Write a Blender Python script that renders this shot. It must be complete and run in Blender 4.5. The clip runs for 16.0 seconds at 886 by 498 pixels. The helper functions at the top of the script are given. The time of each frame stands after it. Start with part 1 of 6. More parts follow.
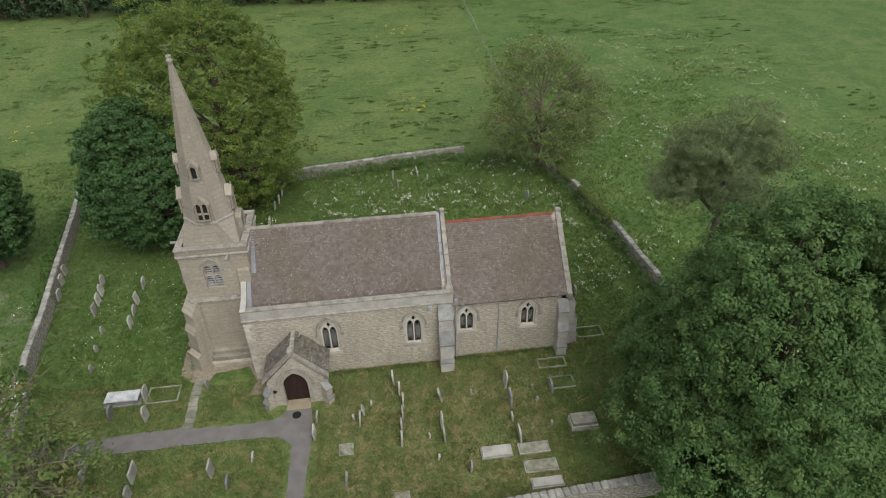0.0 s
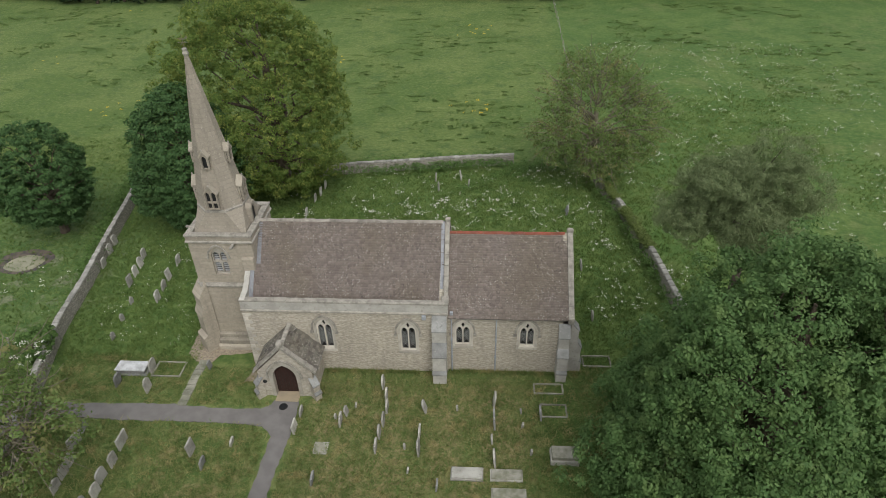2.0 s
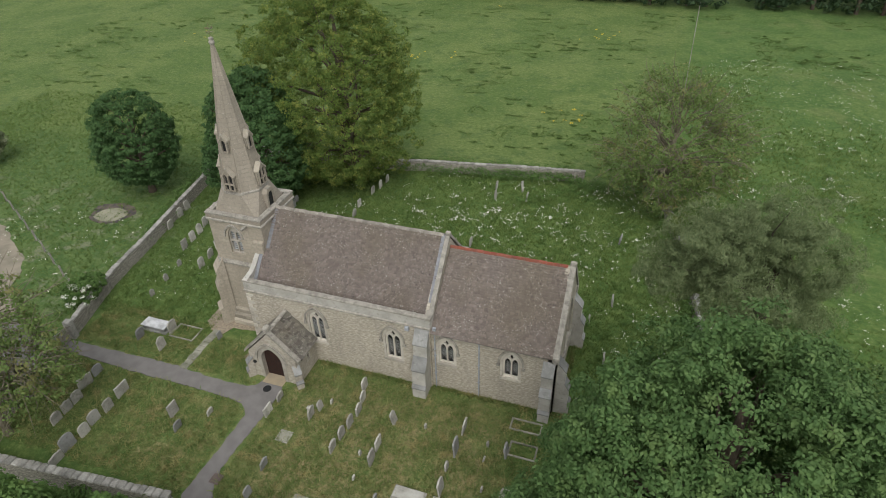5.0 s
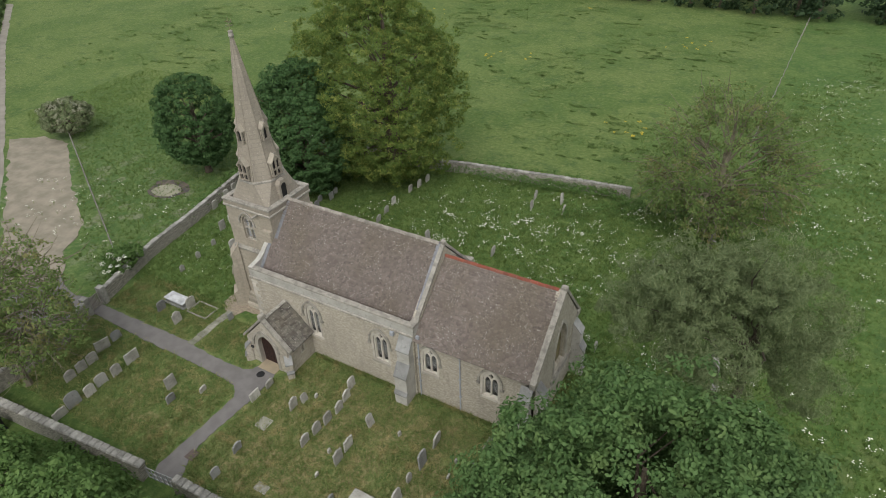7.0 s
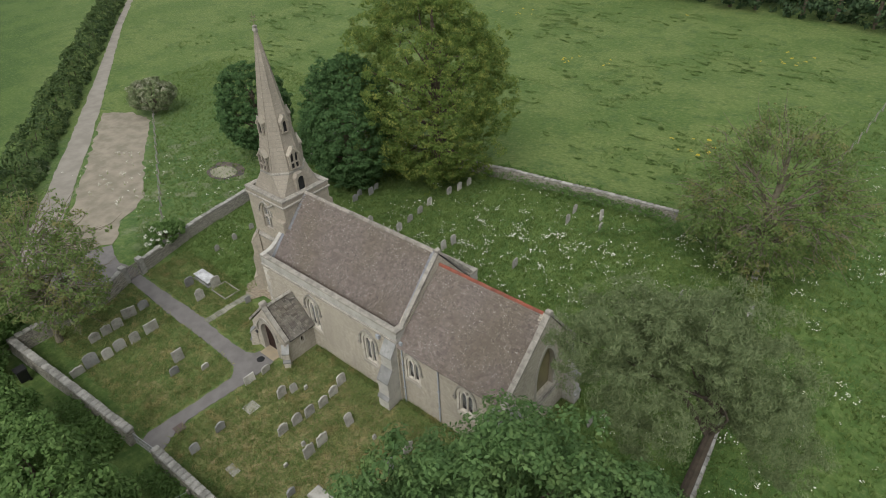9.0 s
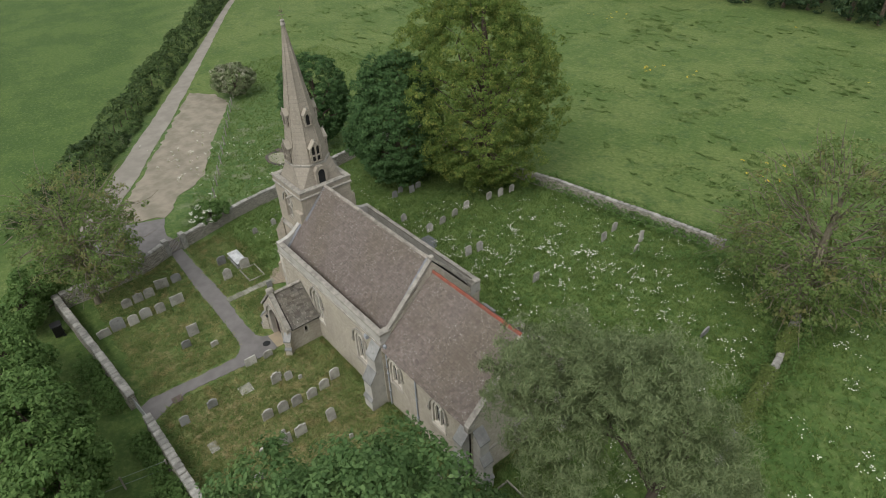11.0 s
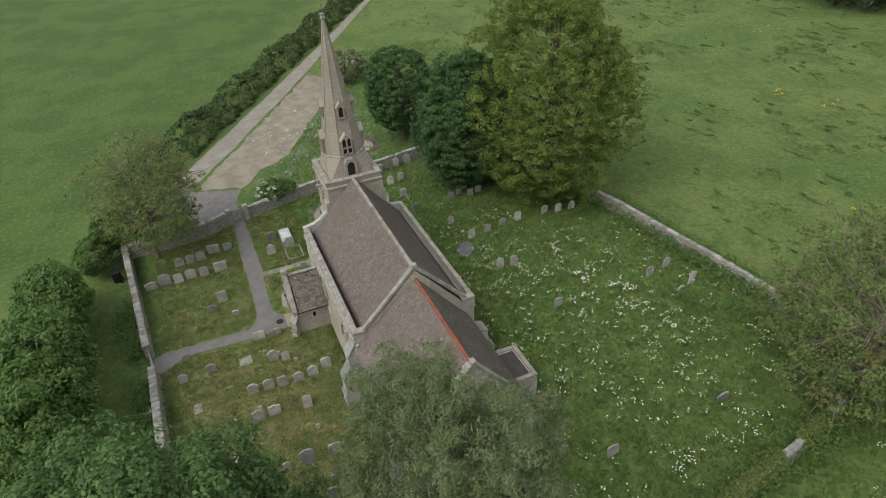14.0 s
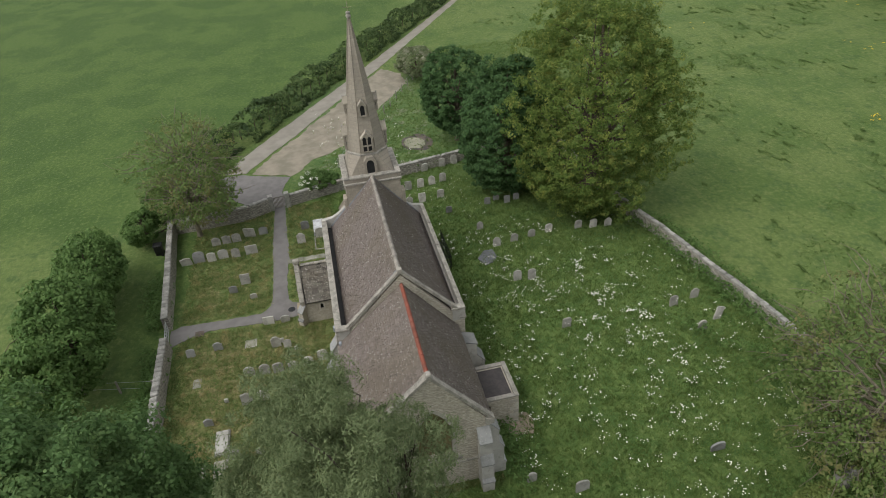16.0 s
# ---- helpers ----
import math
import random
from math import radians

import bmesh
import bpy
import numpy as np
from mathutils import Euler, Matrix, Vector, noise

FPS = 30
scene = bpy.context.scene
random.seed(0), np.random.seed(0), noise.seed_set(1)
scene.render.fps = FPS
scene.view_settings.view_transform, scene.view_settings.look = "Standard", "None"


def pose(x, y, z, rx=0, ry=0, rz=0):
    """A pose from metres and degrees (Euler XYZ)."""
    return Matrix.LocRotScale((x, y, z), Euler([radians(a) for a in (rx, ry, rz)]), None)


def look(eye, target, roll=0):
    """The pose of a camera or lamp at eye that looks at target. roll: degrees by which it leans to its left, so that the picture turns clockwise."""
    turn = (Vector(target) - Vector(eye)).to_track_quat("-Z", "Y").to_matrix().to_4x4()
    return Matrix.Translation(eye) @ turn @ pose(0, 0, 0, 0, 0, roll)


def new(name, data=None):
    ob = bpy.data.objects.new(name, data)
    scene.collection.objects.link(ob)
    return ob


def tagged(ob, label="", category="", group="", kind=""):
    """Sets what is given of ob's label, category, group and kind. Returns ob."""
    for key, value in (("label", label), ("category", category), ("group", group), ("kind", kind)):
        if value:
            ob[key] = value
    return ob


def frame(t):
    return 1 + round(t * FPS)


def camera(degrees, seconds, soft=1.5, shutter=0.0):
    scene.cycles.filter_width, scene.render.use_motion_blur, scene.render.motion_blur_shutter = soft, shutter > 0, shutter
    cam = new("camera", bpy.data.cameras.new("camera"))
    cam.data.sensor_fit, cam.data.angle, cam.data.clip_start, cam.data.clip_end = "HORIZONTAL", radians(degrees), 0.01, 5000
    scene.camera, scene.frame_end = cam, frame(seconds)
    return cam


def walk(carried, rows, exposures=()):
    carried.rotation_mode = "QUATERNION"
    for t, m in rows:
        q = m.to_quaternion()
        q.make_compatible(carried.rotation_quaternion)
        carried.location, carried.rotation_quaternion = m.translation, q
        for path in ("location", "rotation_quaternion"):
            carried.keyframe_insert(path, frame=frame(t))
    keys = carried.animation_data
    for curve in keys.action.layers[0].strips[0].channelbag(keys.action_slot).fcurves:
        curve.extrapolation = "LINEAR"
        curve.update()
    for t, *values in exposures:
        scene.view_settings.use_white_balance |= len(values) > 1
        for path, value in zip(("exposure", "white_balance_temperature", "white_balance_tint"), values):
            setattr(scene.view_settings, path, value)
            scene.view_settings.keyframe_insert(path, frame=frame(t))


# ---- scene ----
cam = camera(70.8, 16.0, soft=0.6, shutter=0.15)
METRES, EYE, TILT, LEAN, TURN = 46.2, 28.5, 0.0, 0.0, -6.5
ROWS = [
    (0.0, 0.0, 0.0, 0.0, -0.75, -34.93, 1.07),
    (0.5, 0.0294, 0.0064, 0.0005, 1.9, -34.95, 1.1),
    (1.0, 0.0592, 0.0143, 0.0013, 4.56, -34.98, 1.16),
    (1.5, 0.0883, 0.0225, 0.002, 7.2, -34.97, 1.19),
    (2.0, 0.1172, 0.0318, 0.0024, 9.76, -34.98, 1.21),
    (2.5, 0.1462, 0.0428, 0.0026, 12.3, -35.02, 1.25),
    (3.0, 0.175, 0.0554, 0.0032, 14.89, -35.06, 1.32),
    (3.5, 0.2028, 0.069, 0.0038, 17.49, -35.09, 1.39),
    (4.0, 0.2295, 0.0841, 0.0043, 20.15, -35.11, 1.43),
    (6.5, 0.3553, 0.1785, 0.0058, 33.28, -35.25, 1.71),
    (7.0, 0.378, 0.2005, 0.0059, 35.92, -35.26, 1.78),
    (7.5, 0.3997, 0.2236, 0.006, 38.57, -35.25, 1.86),
    (8.0, 0.4204, 0.2475, 0.0063, 41.19, -35.25, 1.94),
    (8.5, 0.44, 0.272, 0.0066, 43.85, -35.25, 2.03),
    (9.0, 0.4586, 0.2974, 0.0066, 46.55, -35.25, 2.11),
    (11.5, 0.5312, 0.4345, 0.0035, 59.89, -35.1, 2.52),
    (12.0, 0.5423, 0.4641, 0.0028, 62.52, -35.06, 2.62),
    (12.5, 0.5521, 0.494, 0.002, 65.14, -35.02, 2.7),
    (13.0, 0.5604, 0.5244, 0.0011, 67.78, -34.96, 2.78),
    (13.5, 0.5673, 0.5553, 0.0002, 70.46, -34.93, 2.87),
    (14.0, 0.573, 0.5864, -0.0006, 73.16, -34.87, 2.98),
    (14.5, 0.5772, 0.6178, -0.0011, 75.8, -34.82, 3.07),
    (15.0, 0.5801, 0.6493, -0.0019, 78.38, -34.73, 3.15),
    (15.5, 0.5814, 0.6806, -0.0024, 81.02, -34.67, 3.23),
    (16.0, 0.5814, 0.7119, -0.0032, 83.64, -34.6, 3.3),
]
walk(cam, [(t, pose(0, 0, EYE, TILT, LEAN, TURN) @ pose(METRES * x, METRES * y, METRES * z, 90 + pitch, roll, yaw)) for t, x, y, z, yaw, pitch, roll in ROWS])

# ---- world, sun ----
SUN_EL, SUN_AZ = 50.0, 158.0          # degrees; azimuth clockwise from north (+y)
world = bpy.data.worlds.new("overcast_sky")
scene.world = world
world.use_nodes = True
wn = world.node_tree.nodes
wl = world.node_tree.links
sky = wn.new("ShaderNodeTexSky")
sky.sky_type, sky.sun_disc = "NISHITA", False
sky.sun_elevation, sky.sun_rotation = radians(SUN_EL), radians(SUN_AZ)
sky.air_density, sky.dust_density, sky.ozone_density = 1.0, 4.0, 1.0
grey = wn.new("ShaderNodeHueSaturation")
grey.inputs["Saturation"].default_value = 0.25
wl.new(sky.outputs[0], grey.inputs["Color"])
cloud = wn.new("ShaderNodeMix")          # an even cloud layer over most of the sky
cloud.data_type = "RGBA"
cloud.inputs[0].default_value = 0.6
cloud.inputs[7].default_value = (4.05, 4.15, 4.15, 1)
wl.new(grey.outputs[0], cloud.inputs[6])
wl.new(cloud.outputs[2], wn["Background"].inputs["Color"])
wn["Background"].inputs["Strength"].default_value = 0.205
sun = new("sun", bpy.data.lights.new("sun", "SUN"))
sun.data.energy, sun.data.angle, sun.data.color = 1.6, radians(45), (1.0, 0.97, 0.92)
az, el = radians(SUN_AZ), radians(SUN_EL)
sun_way = Vector((math.sin(az) * math.cos(el), math.cos(az) * math.cos(el), math.sin(el)))
sun.matrix_world = look(sun_way * 100, (0, 0, 0))
scene.view_settings.exposure = 0.0

# ---- node helpers ----
class Mat:
    """A node material with short calls: m.n(type, input=value or socket, ...) returns the first output."""
    def __init__(self, name, rough=0.85, metal=0.0):
        self.mat = bpy.data.materials.new(name)
        self.mat.use_nodes = True
        self.t = self.mat.node_tree
        self.b = self.t.nodes["Principled BSDF"]
        self.b.inputs["Roughness"].default_value = rough
        self.b.inputs["Metallic"].default_value = metal
        self.b.inputs["Specular IOR Level"].default_value = 0.3

    def put(self, sock, v):
        if isinstance(v, bpy.types.NodeSocket):
            self.t.links.new(v, sock)
        elif isinstance(v, (tuple, list)) and len(v) == 3 and sock.type == "RGBA":
            sock.default_value = (*v, 1)
        else:
            sock.default_value = v

    def n(self, kind, ins=(), out=0, **props):
        node = self.t.nodes.new("ShaderNode" + kind)
        if "operation" in props:
            node.operation = props["operation"]
        if "interpolation_type" in props:
            node.interpolation_type = props["interpolation_type"]
        for k, v in (ins.items() if isinstance(ins, dict) else ()):
            self.put(node.inputs[k], v)
        return node.outputs[out]

    def pos(self):
        return self.n("NewGeometry")

    def noise(self, scale, detail=4, vec=None, rough=0.55):
        return self.n("TexNoise", {"Vector": vec or self.pos(), "Scale": scale, "Detail": detail, "Roughness": rough})

    def ramp(self, fac, a, b):
        return self.n("MapRange", {"Value": fac, "From Min": a, "From Max": b}, interpolation_type="SMOOTHSTEP")

    def math(self, op, a, b=0.0):
        return self.n("Math", {0: a, 1: b}, operation=op)

    def mix(self, fac, a, b):
        node = self.t.nodes.new("ShaderNodeMix")
        node.data_type = "RGBA"
        for i, v in ((0, fac), (6, a), (7, b)):
            self.put(node.inputs[i], v)
        return node.outputs[2]

    def color(self, c):
        self.put(self.b.inputs["Base Color"], c)

    def bump(self, h, strength=0.4, dist=0.02):
        self.put(self.b.inputs["Normal"], self.n("Bump", {"Height": h, "Strength": strength, "Distance": dist}))

    def island(self):
        return self.n("NewGeometry", out="Random Per Island")

    def obrand(self):
        return self.n("ObjectInfo", out="Random")


def m_masonry(name, c1, c2, mortar, row=0.11, width=0.40, lichen=0.25, beds_amt=1.0):
    """Coursed rubble limestone."""
    m = Mat(name, 0.9)
    sep = m.t.nodes.new("ShaderNodeSeparateXYZ")
    m.put(sep.inputs[0], m.pos())
    u = m.math("ADD", sep.outputs[0], m.math("MULTIPLY", sep.outputs[1], 1.0))
    wob = m.math("MULTIPLY", m.math("SUBTRACT", m.noise(1.6, 2), 0.5), 0.10)
    wob2 = m.math("MULTIPLY", m.math("SUBTRACT", m.noise(5.0, 2), 0.5), 0.09)
    vec = m.n("CombineXYZ", {0: m.math("ADD", u, m.math("ADD", wob, wob2)), 1: m.math("ADD", sep.outputs[2], m.math("ADD", wob, wob2)), 2: 0.0})
    bk = m.t.nodes.new("ShaderNodeTexBrick")
    bk.offset, bk.squash, bk.squash_frequency = 0.45, 1.5, 3
    for k, v in {"Vector": vec, "Color1": c1, "Color2": c2, "Mortar": mortar, "Scale": 1.0, "Mortar Size": 0.014, "Mortar Smooth": 0.4, "Bias": 0.0, "Brick Width": width, "Row Height": row}.items():
        m.put(bk.inputs[k], v)
    big = m.ramp(m.noise(0.55, 4), 0.35, 0.7)
    col = m.mix(m.math("MULTIPLY", big, 0.35), bk.outputs[0], tuple(0.62 * v for v in c2))
    streak = m.n("TexNoise", {"Vector": m.n("CombineXYZ", {0: m.math("MULTIPLY", u, 2.2), 1: m.math("MULTIPLY", sep.outputs[2], 0.35), 2: 0.0}), "Scale": 1.0, "Detail": 5})
    col = m.mix(m.math("MULTIPLY", m.ramp(streak, 0.5, 0.75), 0.35), col, (0.19, 0.175, 0.15))
    spots = m.ramp(m.noise(9.0, 6, rough=0.7), 0.57, 0.72)
    col = m.mix(m.math("MULTIPLY", spots, lichen), col, (0.52, 0.50, 0.44))
    fine = m.noise(26.0, 5)
    col = m.mix(m.math("MULTIPLY", m.ramp(fine, 0.3, 0.8), 0.3), col, tuple(0.6 * v for v in c1))
    beds = m.n("TexNoise", {"Vector": m.n("CombineXYZ", {0: m.math("MULTIPLY", u, 4.6), 1: m.math("MULTIPLY", m.math("ADD", sep.outputs[2], wob), 1.25 / row), 2: 0.0}), "Scale": 1.0, "Detail": 1.5})
    col = m.mix(m.math("MULTIPLY", m.ramp(beds, 0.50, 0.66), 0.62 * beds_amt), col, tuple(0.45 * v for v in c2))
    col = m.mix(m.math("MULTIPLY", m.ramp(beds, 0.46, 0.34), 0.45 * beds_amt), col, tuple(min(0.75, 1.35 * v) for v in c1))
    m.color(col)
    m.bump(m.math("ADD", m.math("MULTIPLY", bk.outputs[1], -1.0), m.math("MULTIPLY", fine, 0.5)), 0.6, 0.02)
    return m.mat


def m_stone(name, c, dark, lichen=(0.55, 0.53, 0.47), amount=0.5, per_object=True, scale=1.0, spread=(0.78, 1.22)):
    """Dressed or weathered stone with stains and pale lichen spots."""
    m = Mat(name, 0.88)
    col = m.mix(m.ramp(m.noise(1.3 * scale, 5), 0.35, 0.7), c, dark)
    col = m.mix(m.math("MULTIPLY", m.ramp(m.noise(12 * scale, 6, rough=0.7), 0.55, 0.68), amount), col, lichen)
    col = m.mix(m.math("MULTIPLY", m.ramp(m.noise(5 * scale, 5), 0.55, 0.75), 0.5), col, tuple(0.5 * v for v in dark))
    r = m.obrand() if per_object else m.island()
    node = m.t.nodes.new("ShaderNodeHueSaturation")
    m.put(node.inputs["Color"], col)
    m.put(node.inputs["Value"], m.n("MapRange", {"Value": r, "To Min": spread[0], "To Max": spread[1]}))
    m.color(node.outputs[0])
    m.bump(m.noise(18 * scale, 6), 0.5, 0.02)
    return m.mat


def m_slate(name, cols, lichen_amt=0.5, per_object=False):
    """Stone roof slates: each its own tone, lichen blotches."""
    m = Mat(name, 0.85)
    r = m.obrand() if per_object else m.island()
    ramp = m.t.nodes.new("ShaderNodeValToRGB")
    m.put(ramp.inputs[0], r)
    el = ramp.color_ramp.elements
    el[0].color, el[1].color = (*cols[0], 1), (*cols[-1], 1)
    for i, c in enumerate(cols[1:-1]):
        el.new((i + 1) / (len(cols) - 1)).color = (*c, 1)
    col = m.mix(m.math("MULTIPLY", m.ramp(m.noise(0.35, 5), 0.4, 0.7), 0.45), ramp.outputs[0], (0.15, 0.125, 0.085))
    col = m.mix(m.math("MULTIPLY", m.ramp(m.noise(5.5, 6, rough=0.8), 0.60, 0.66), lichen_amt), col, (0.52, 0.50, 0.44))
    col = m.mix(m.math("MULTIPLY", m.ramp(m.noise(2.3, 6, rough=0.7), 0.60, 0.72), 0.4), col, (0.07, 0.062, 0.055))
    for size, keep, reach, tone in ((7.2, 0.80, 0.30, (0.62, 0.61, 0.56)), (12.5, 0.58, 0.36, (0.46, 0.44, 0.39)), (9.0, 0.70, 0.34, (0.05, 0.044, 0.04))):
        v = m.t.nodes.new("ShaderNodeTexVoronoi")
        m.put(v.inputs["Vector"], m.pos())
        v.inputs["Scale"].default_value = size
        pick = m.t.nodes.new("ShaderNodeSeparateColor")
        m.t.links.new(v.outputs["Color"], pick.inputs[0])
        spot = m.math("MULTIPLY", m.ramp(v.outputs["Distance"], reach, reach * 0.55), m.math("GREATER_THAN", pick.outputs[0], keep))
        spot = m.math("MULTIPLY", spot, m.ramp(m.noise(1.1, 3), 0.38, 0.56))
        col = m.mix(m.math("MULTIPLY", spot, 0.85), col, tone)
    m.color(col)
    m.bump(m.noise(30, 5), 0.4, 0.01)
    return m.mat


def m_leaf(name, a, b, c=None, trans=0.25, patch=0.25):
    """Leaves: per-leaf tone, larger drifts of tone, light through the blade."""
    m = Mat(name, 0.68)
    col = m.mix(m.island(), a, b)
    if c:
        col = m.mix(m.math("MULTIPLY", m.ramp(m.noise(patch, 3), 0.5, 0.66), 0.7), col, c)
    m.color(col)
    tr = m.n("BsdfTranslucent", {"Color": col})
    mx = m.n("MixShader", {0: trans, 1: m.b.outputs[0], 2: tr})
    m.t.links.new(mx, m.t.nodes["Material Output"].inputs[0])
    return m.mat


def m_plain(name, c, c2=None, rough=0.7, metal=0.0, scale=4.0, bump=0.2):
    m = Mat(name, rough, metal)
    m.color(m.mix(m.ramp(m.noise(scale, 5), 0.3, 0.7), c, c2 or tuple(0.6 * v for v in c)))
    m.bump(m.noise(scale * 6, 5), bump, 0.01)
    return m.mat


WALLSTONE = m_masonry("coursed_limestone", (0.52, 0.475, 0.395), (0.43, 0.39, 0.315), (0.33, 0.30, 0.25), 0.10, 0.36, 0.25, 0.62)
TOWERSTONE = m_masonry("tower_limestone", (0.41, 0.365, 0.295), (0.355, 0.315, 0.255), (0.30, 0.27, 0.225), 0.24, 0.55, 0.4, 0.22)
SPIRESTONE = m_masonry("spire_limestone", (0.33, 0.292, 0.24), (0.295, 0.262, 0.215), (0.245, 0.222, 0.185), 0.26, 0.6, 0.7, 0.15)
PORCHSTONE = m_masonry("porch_limestone", (0.47, 0.43, 0.365), (0.40, 0.365, 0.305), (0.36, 0.33, 0.28), 0.2, 0.45, 0.4, 0.45)
DRYSTONE = m_masonry("rubble_wall_stone", (0.38, 0.36, 0.315), (0.26, 0.245, 0.21), (0.14, 0.13, 0.11), 0.11, 0.27, 0.5)
ASHLAR = m_stone("dressed_limestone", (0.47, 0.44, 0.385), (0.36, 0.335, 0.285), amount=0.35)
PARAPET = m_stone("weathered_parapet_stone", (0.43, 0.415, 0.38), (0.33, 0.32, 0.29), amount=0.45, spread=(0.95, 1.05))
COPING = m_stone("grey_coping_stone", (0.33, 0.31, 0.27), (0.20, 0.188, 0.165), amount=0.8, spread=(0.92, 1.08), scale=2.2)
PLINTH = m_stone("tower_plinth_stone", (0.36, 0.325, 0.265), (0.26, 0.235, 0.195), amount=0.4)
RIDGESTONE = m_stone("dark_ridge_stone", (0.27, 0.245, 0.215), (0.17, 0.155, 0.135), amount=0.8, scale=1.6)
CAPPING = m_stone("wall_capping_stone", (0.31, 0.303, 0.28), (0.19, 0.187, 0.17), amount=0.6, scale=1.7)
GRAVE = m_stone("grave_limestone", (0.42, 0.408, 0.37), (0.27, 0.262, 0.235), amount=0.55, scale=1.5)
KERBSTONE = m_stone("mossy_kerb_stone", (0.27, 0.265, 0.22), (0.16, 0.165, 0.12), amount=0.4)
GRAVEDARK = m_stone("grave_grey_stone", (0.27, 0.272, 0.265), (0.18, 0.182, 0.175), amount=0.35)
GRAVEPALE = m_stone("grave_pale_stone", (0.39, 0.385, 0.355), (0.26, 0.255, 0.225), amount=0.4)
SLATE = m_slate("stone_slates", [(0.140, 0.116, 0.102), (0.196, 0.165, 0.148), (0.168, 0.142, 0.127), (0.226, 0.190, 0.170), (0.152, 0.127, 0.114), (0.182, 0.153, 0.138)], 0.7)
PORCHSLATE = m_slate("porch_stone_slates", [(0.065, 0.060, 0.052), (0.145, 0.132, 0.113), (0.10, 0.092, 0.08), (0.185, 0.17, 0.147), (0.08, 0.075, 0.064)], 0.7, True)
CAME = m_plain("pale_lead_cames", (0.36, 0.365, 0.36), (0.28, 0.285, 0.28), 0.6)
LEAD = m_plain("lead_sheet", (0.24, 0.25, 0.27), (0.17, 0.175, 0.19), 0.5, 0.3)
DARKLEAD = m_plain("dark_lead_gutter", (0.075, 0.072, 0.07), (0.05, 0.05, 0.05), 0.7)
FELT = m_plain("vestry_roof_felt", (0.075, 0.066, 0.064), (0.055, 0.05, 0.05), 0.8)
REDTILE = m_stone("red_clay_ridge", (0.27, 0.078, 0.05), (0.185, 0.070, 0.05), (0.34, 0.24, 0.19), 0.7, scale=1.8)
OAK = m_plain("dark_brown_door_paint", (0.045, 0.022, 0.018), (0.03, 0.016, 0.013), 0.6)
PIPE = m_plain("painted_grey_iron", (0.36, 0.385, 0.42), (0.29, 0.31, 0.34), 0.5)
# black iron; also colours the painted shade in openings and the stairwell
IRON_SHADE = m_plain("black_iron_and_shade", (0.02, 0.022, 0.024), (0.03, 0.03, 0.03), 0.5, 0.3)
TRACERY = m_stone("pale_tracery_stone", (0.60, 0.57, 0.50), (0.50, 0.47, 0.41), amount=0.3, spread=(0.95, 1.05))
TIMBER = m_plain("weathered_timber", (0.30, 0.275, 0.235), (0.19, 0.175, 0.15), 0.85, 0, 3)
LOUVRE = m_plain("grey_louvre_board", (0.34, 0.345, 0.35), (0.25, 0.255, 0.26), 0.8)
GILT = m_plain("weathered_copper", (0.30, 0.24, 0.12), (0.16, 0.2, 0.15), 0.45, 0.6)
ASPHALT = m_plain("path_asphalt", (0.185, 0.175, 0.17), (0.145, 0.137, 0.132), 0.9, 0, 1.2, 0.4)
LANEGREY = m_plain("dusty_lane", (0.275, 0.255, 0.22), (0.215, 0.198, 0.168), 0.95, 0, 0.6, 0.5)
GRAVEL = m_plain("beige_gravel", (0.275, 0.243, 0.192), (0.185, 0.168, 0.128), 0.95, 0, 0.7, 0.8)
PEBBLE = m_plain("brown_pebbles", (0.34, 0.285, 0.215), (0.2, 0.17, 0.13), 0.95, 0, 9, 0.9)
PORCHFLOOR = m_plain("porch_paving", (0.34, 0.28, 0.19), (0.28, 0.235, 0.17), 0.9, 0, 2)
BARK = m_plain("bark", (0.12, 0.095, 0.07), (0.07, 0.056, 0.042), 0.95, 0, 3, 0.9)
PALEBARK = m_plain("pale_twig_bark", (0.22, 0.195, 0.145), (0.13, 0.115, 0.082), 0.95, 0, 3, 0.6)
PINEBARK = m_plain("pine_bark", (0.105, 0.085, 0.066), (0.07, 0.056, 0.045), 0.95, 0, 3, 0.9)
WATER = m_plain("muddy_water", (0.30, 0.29, 0.20), (0.22, 0.22, 0.15), 0.12, 0, 0.8, 0.02)
MUD = m_plain("dark_mud", (0.055, 0.053, 0.056), (0.13, 0.105, 0.08), 0.8, 0, 1.5, 0.6)
PETAL = m_plain("white_petals", (0.80, 0.80, 0.72), (0.66, 0.68, 0.56), 0.7)
BINBLACK = m_plain("black_plastic", (0.012, 0.012, 0.014), (0.02, 0.02, 0.02), 0.4)

glass = Mat("leaded_glass", 0.08)
glass.color((0.018, 0.020, 0.021))
glass.b.inputs["Transmission Weight"].default_value = 0.35
GLASS = glass.mat
# olive glazing; the sky's reflection is put into its raised base colour
glass = Mat("olive_glazing_painted_reflection", 0.22)
glass.color(glass.mix(glass.ramp(glass.noise(0.9, 3), 0.35, 0.7), (0.21, 0.18, 0.095), (0.14, 0.12, 0.065)))
OLIVEGLASS_SKYLIT = glass.mat


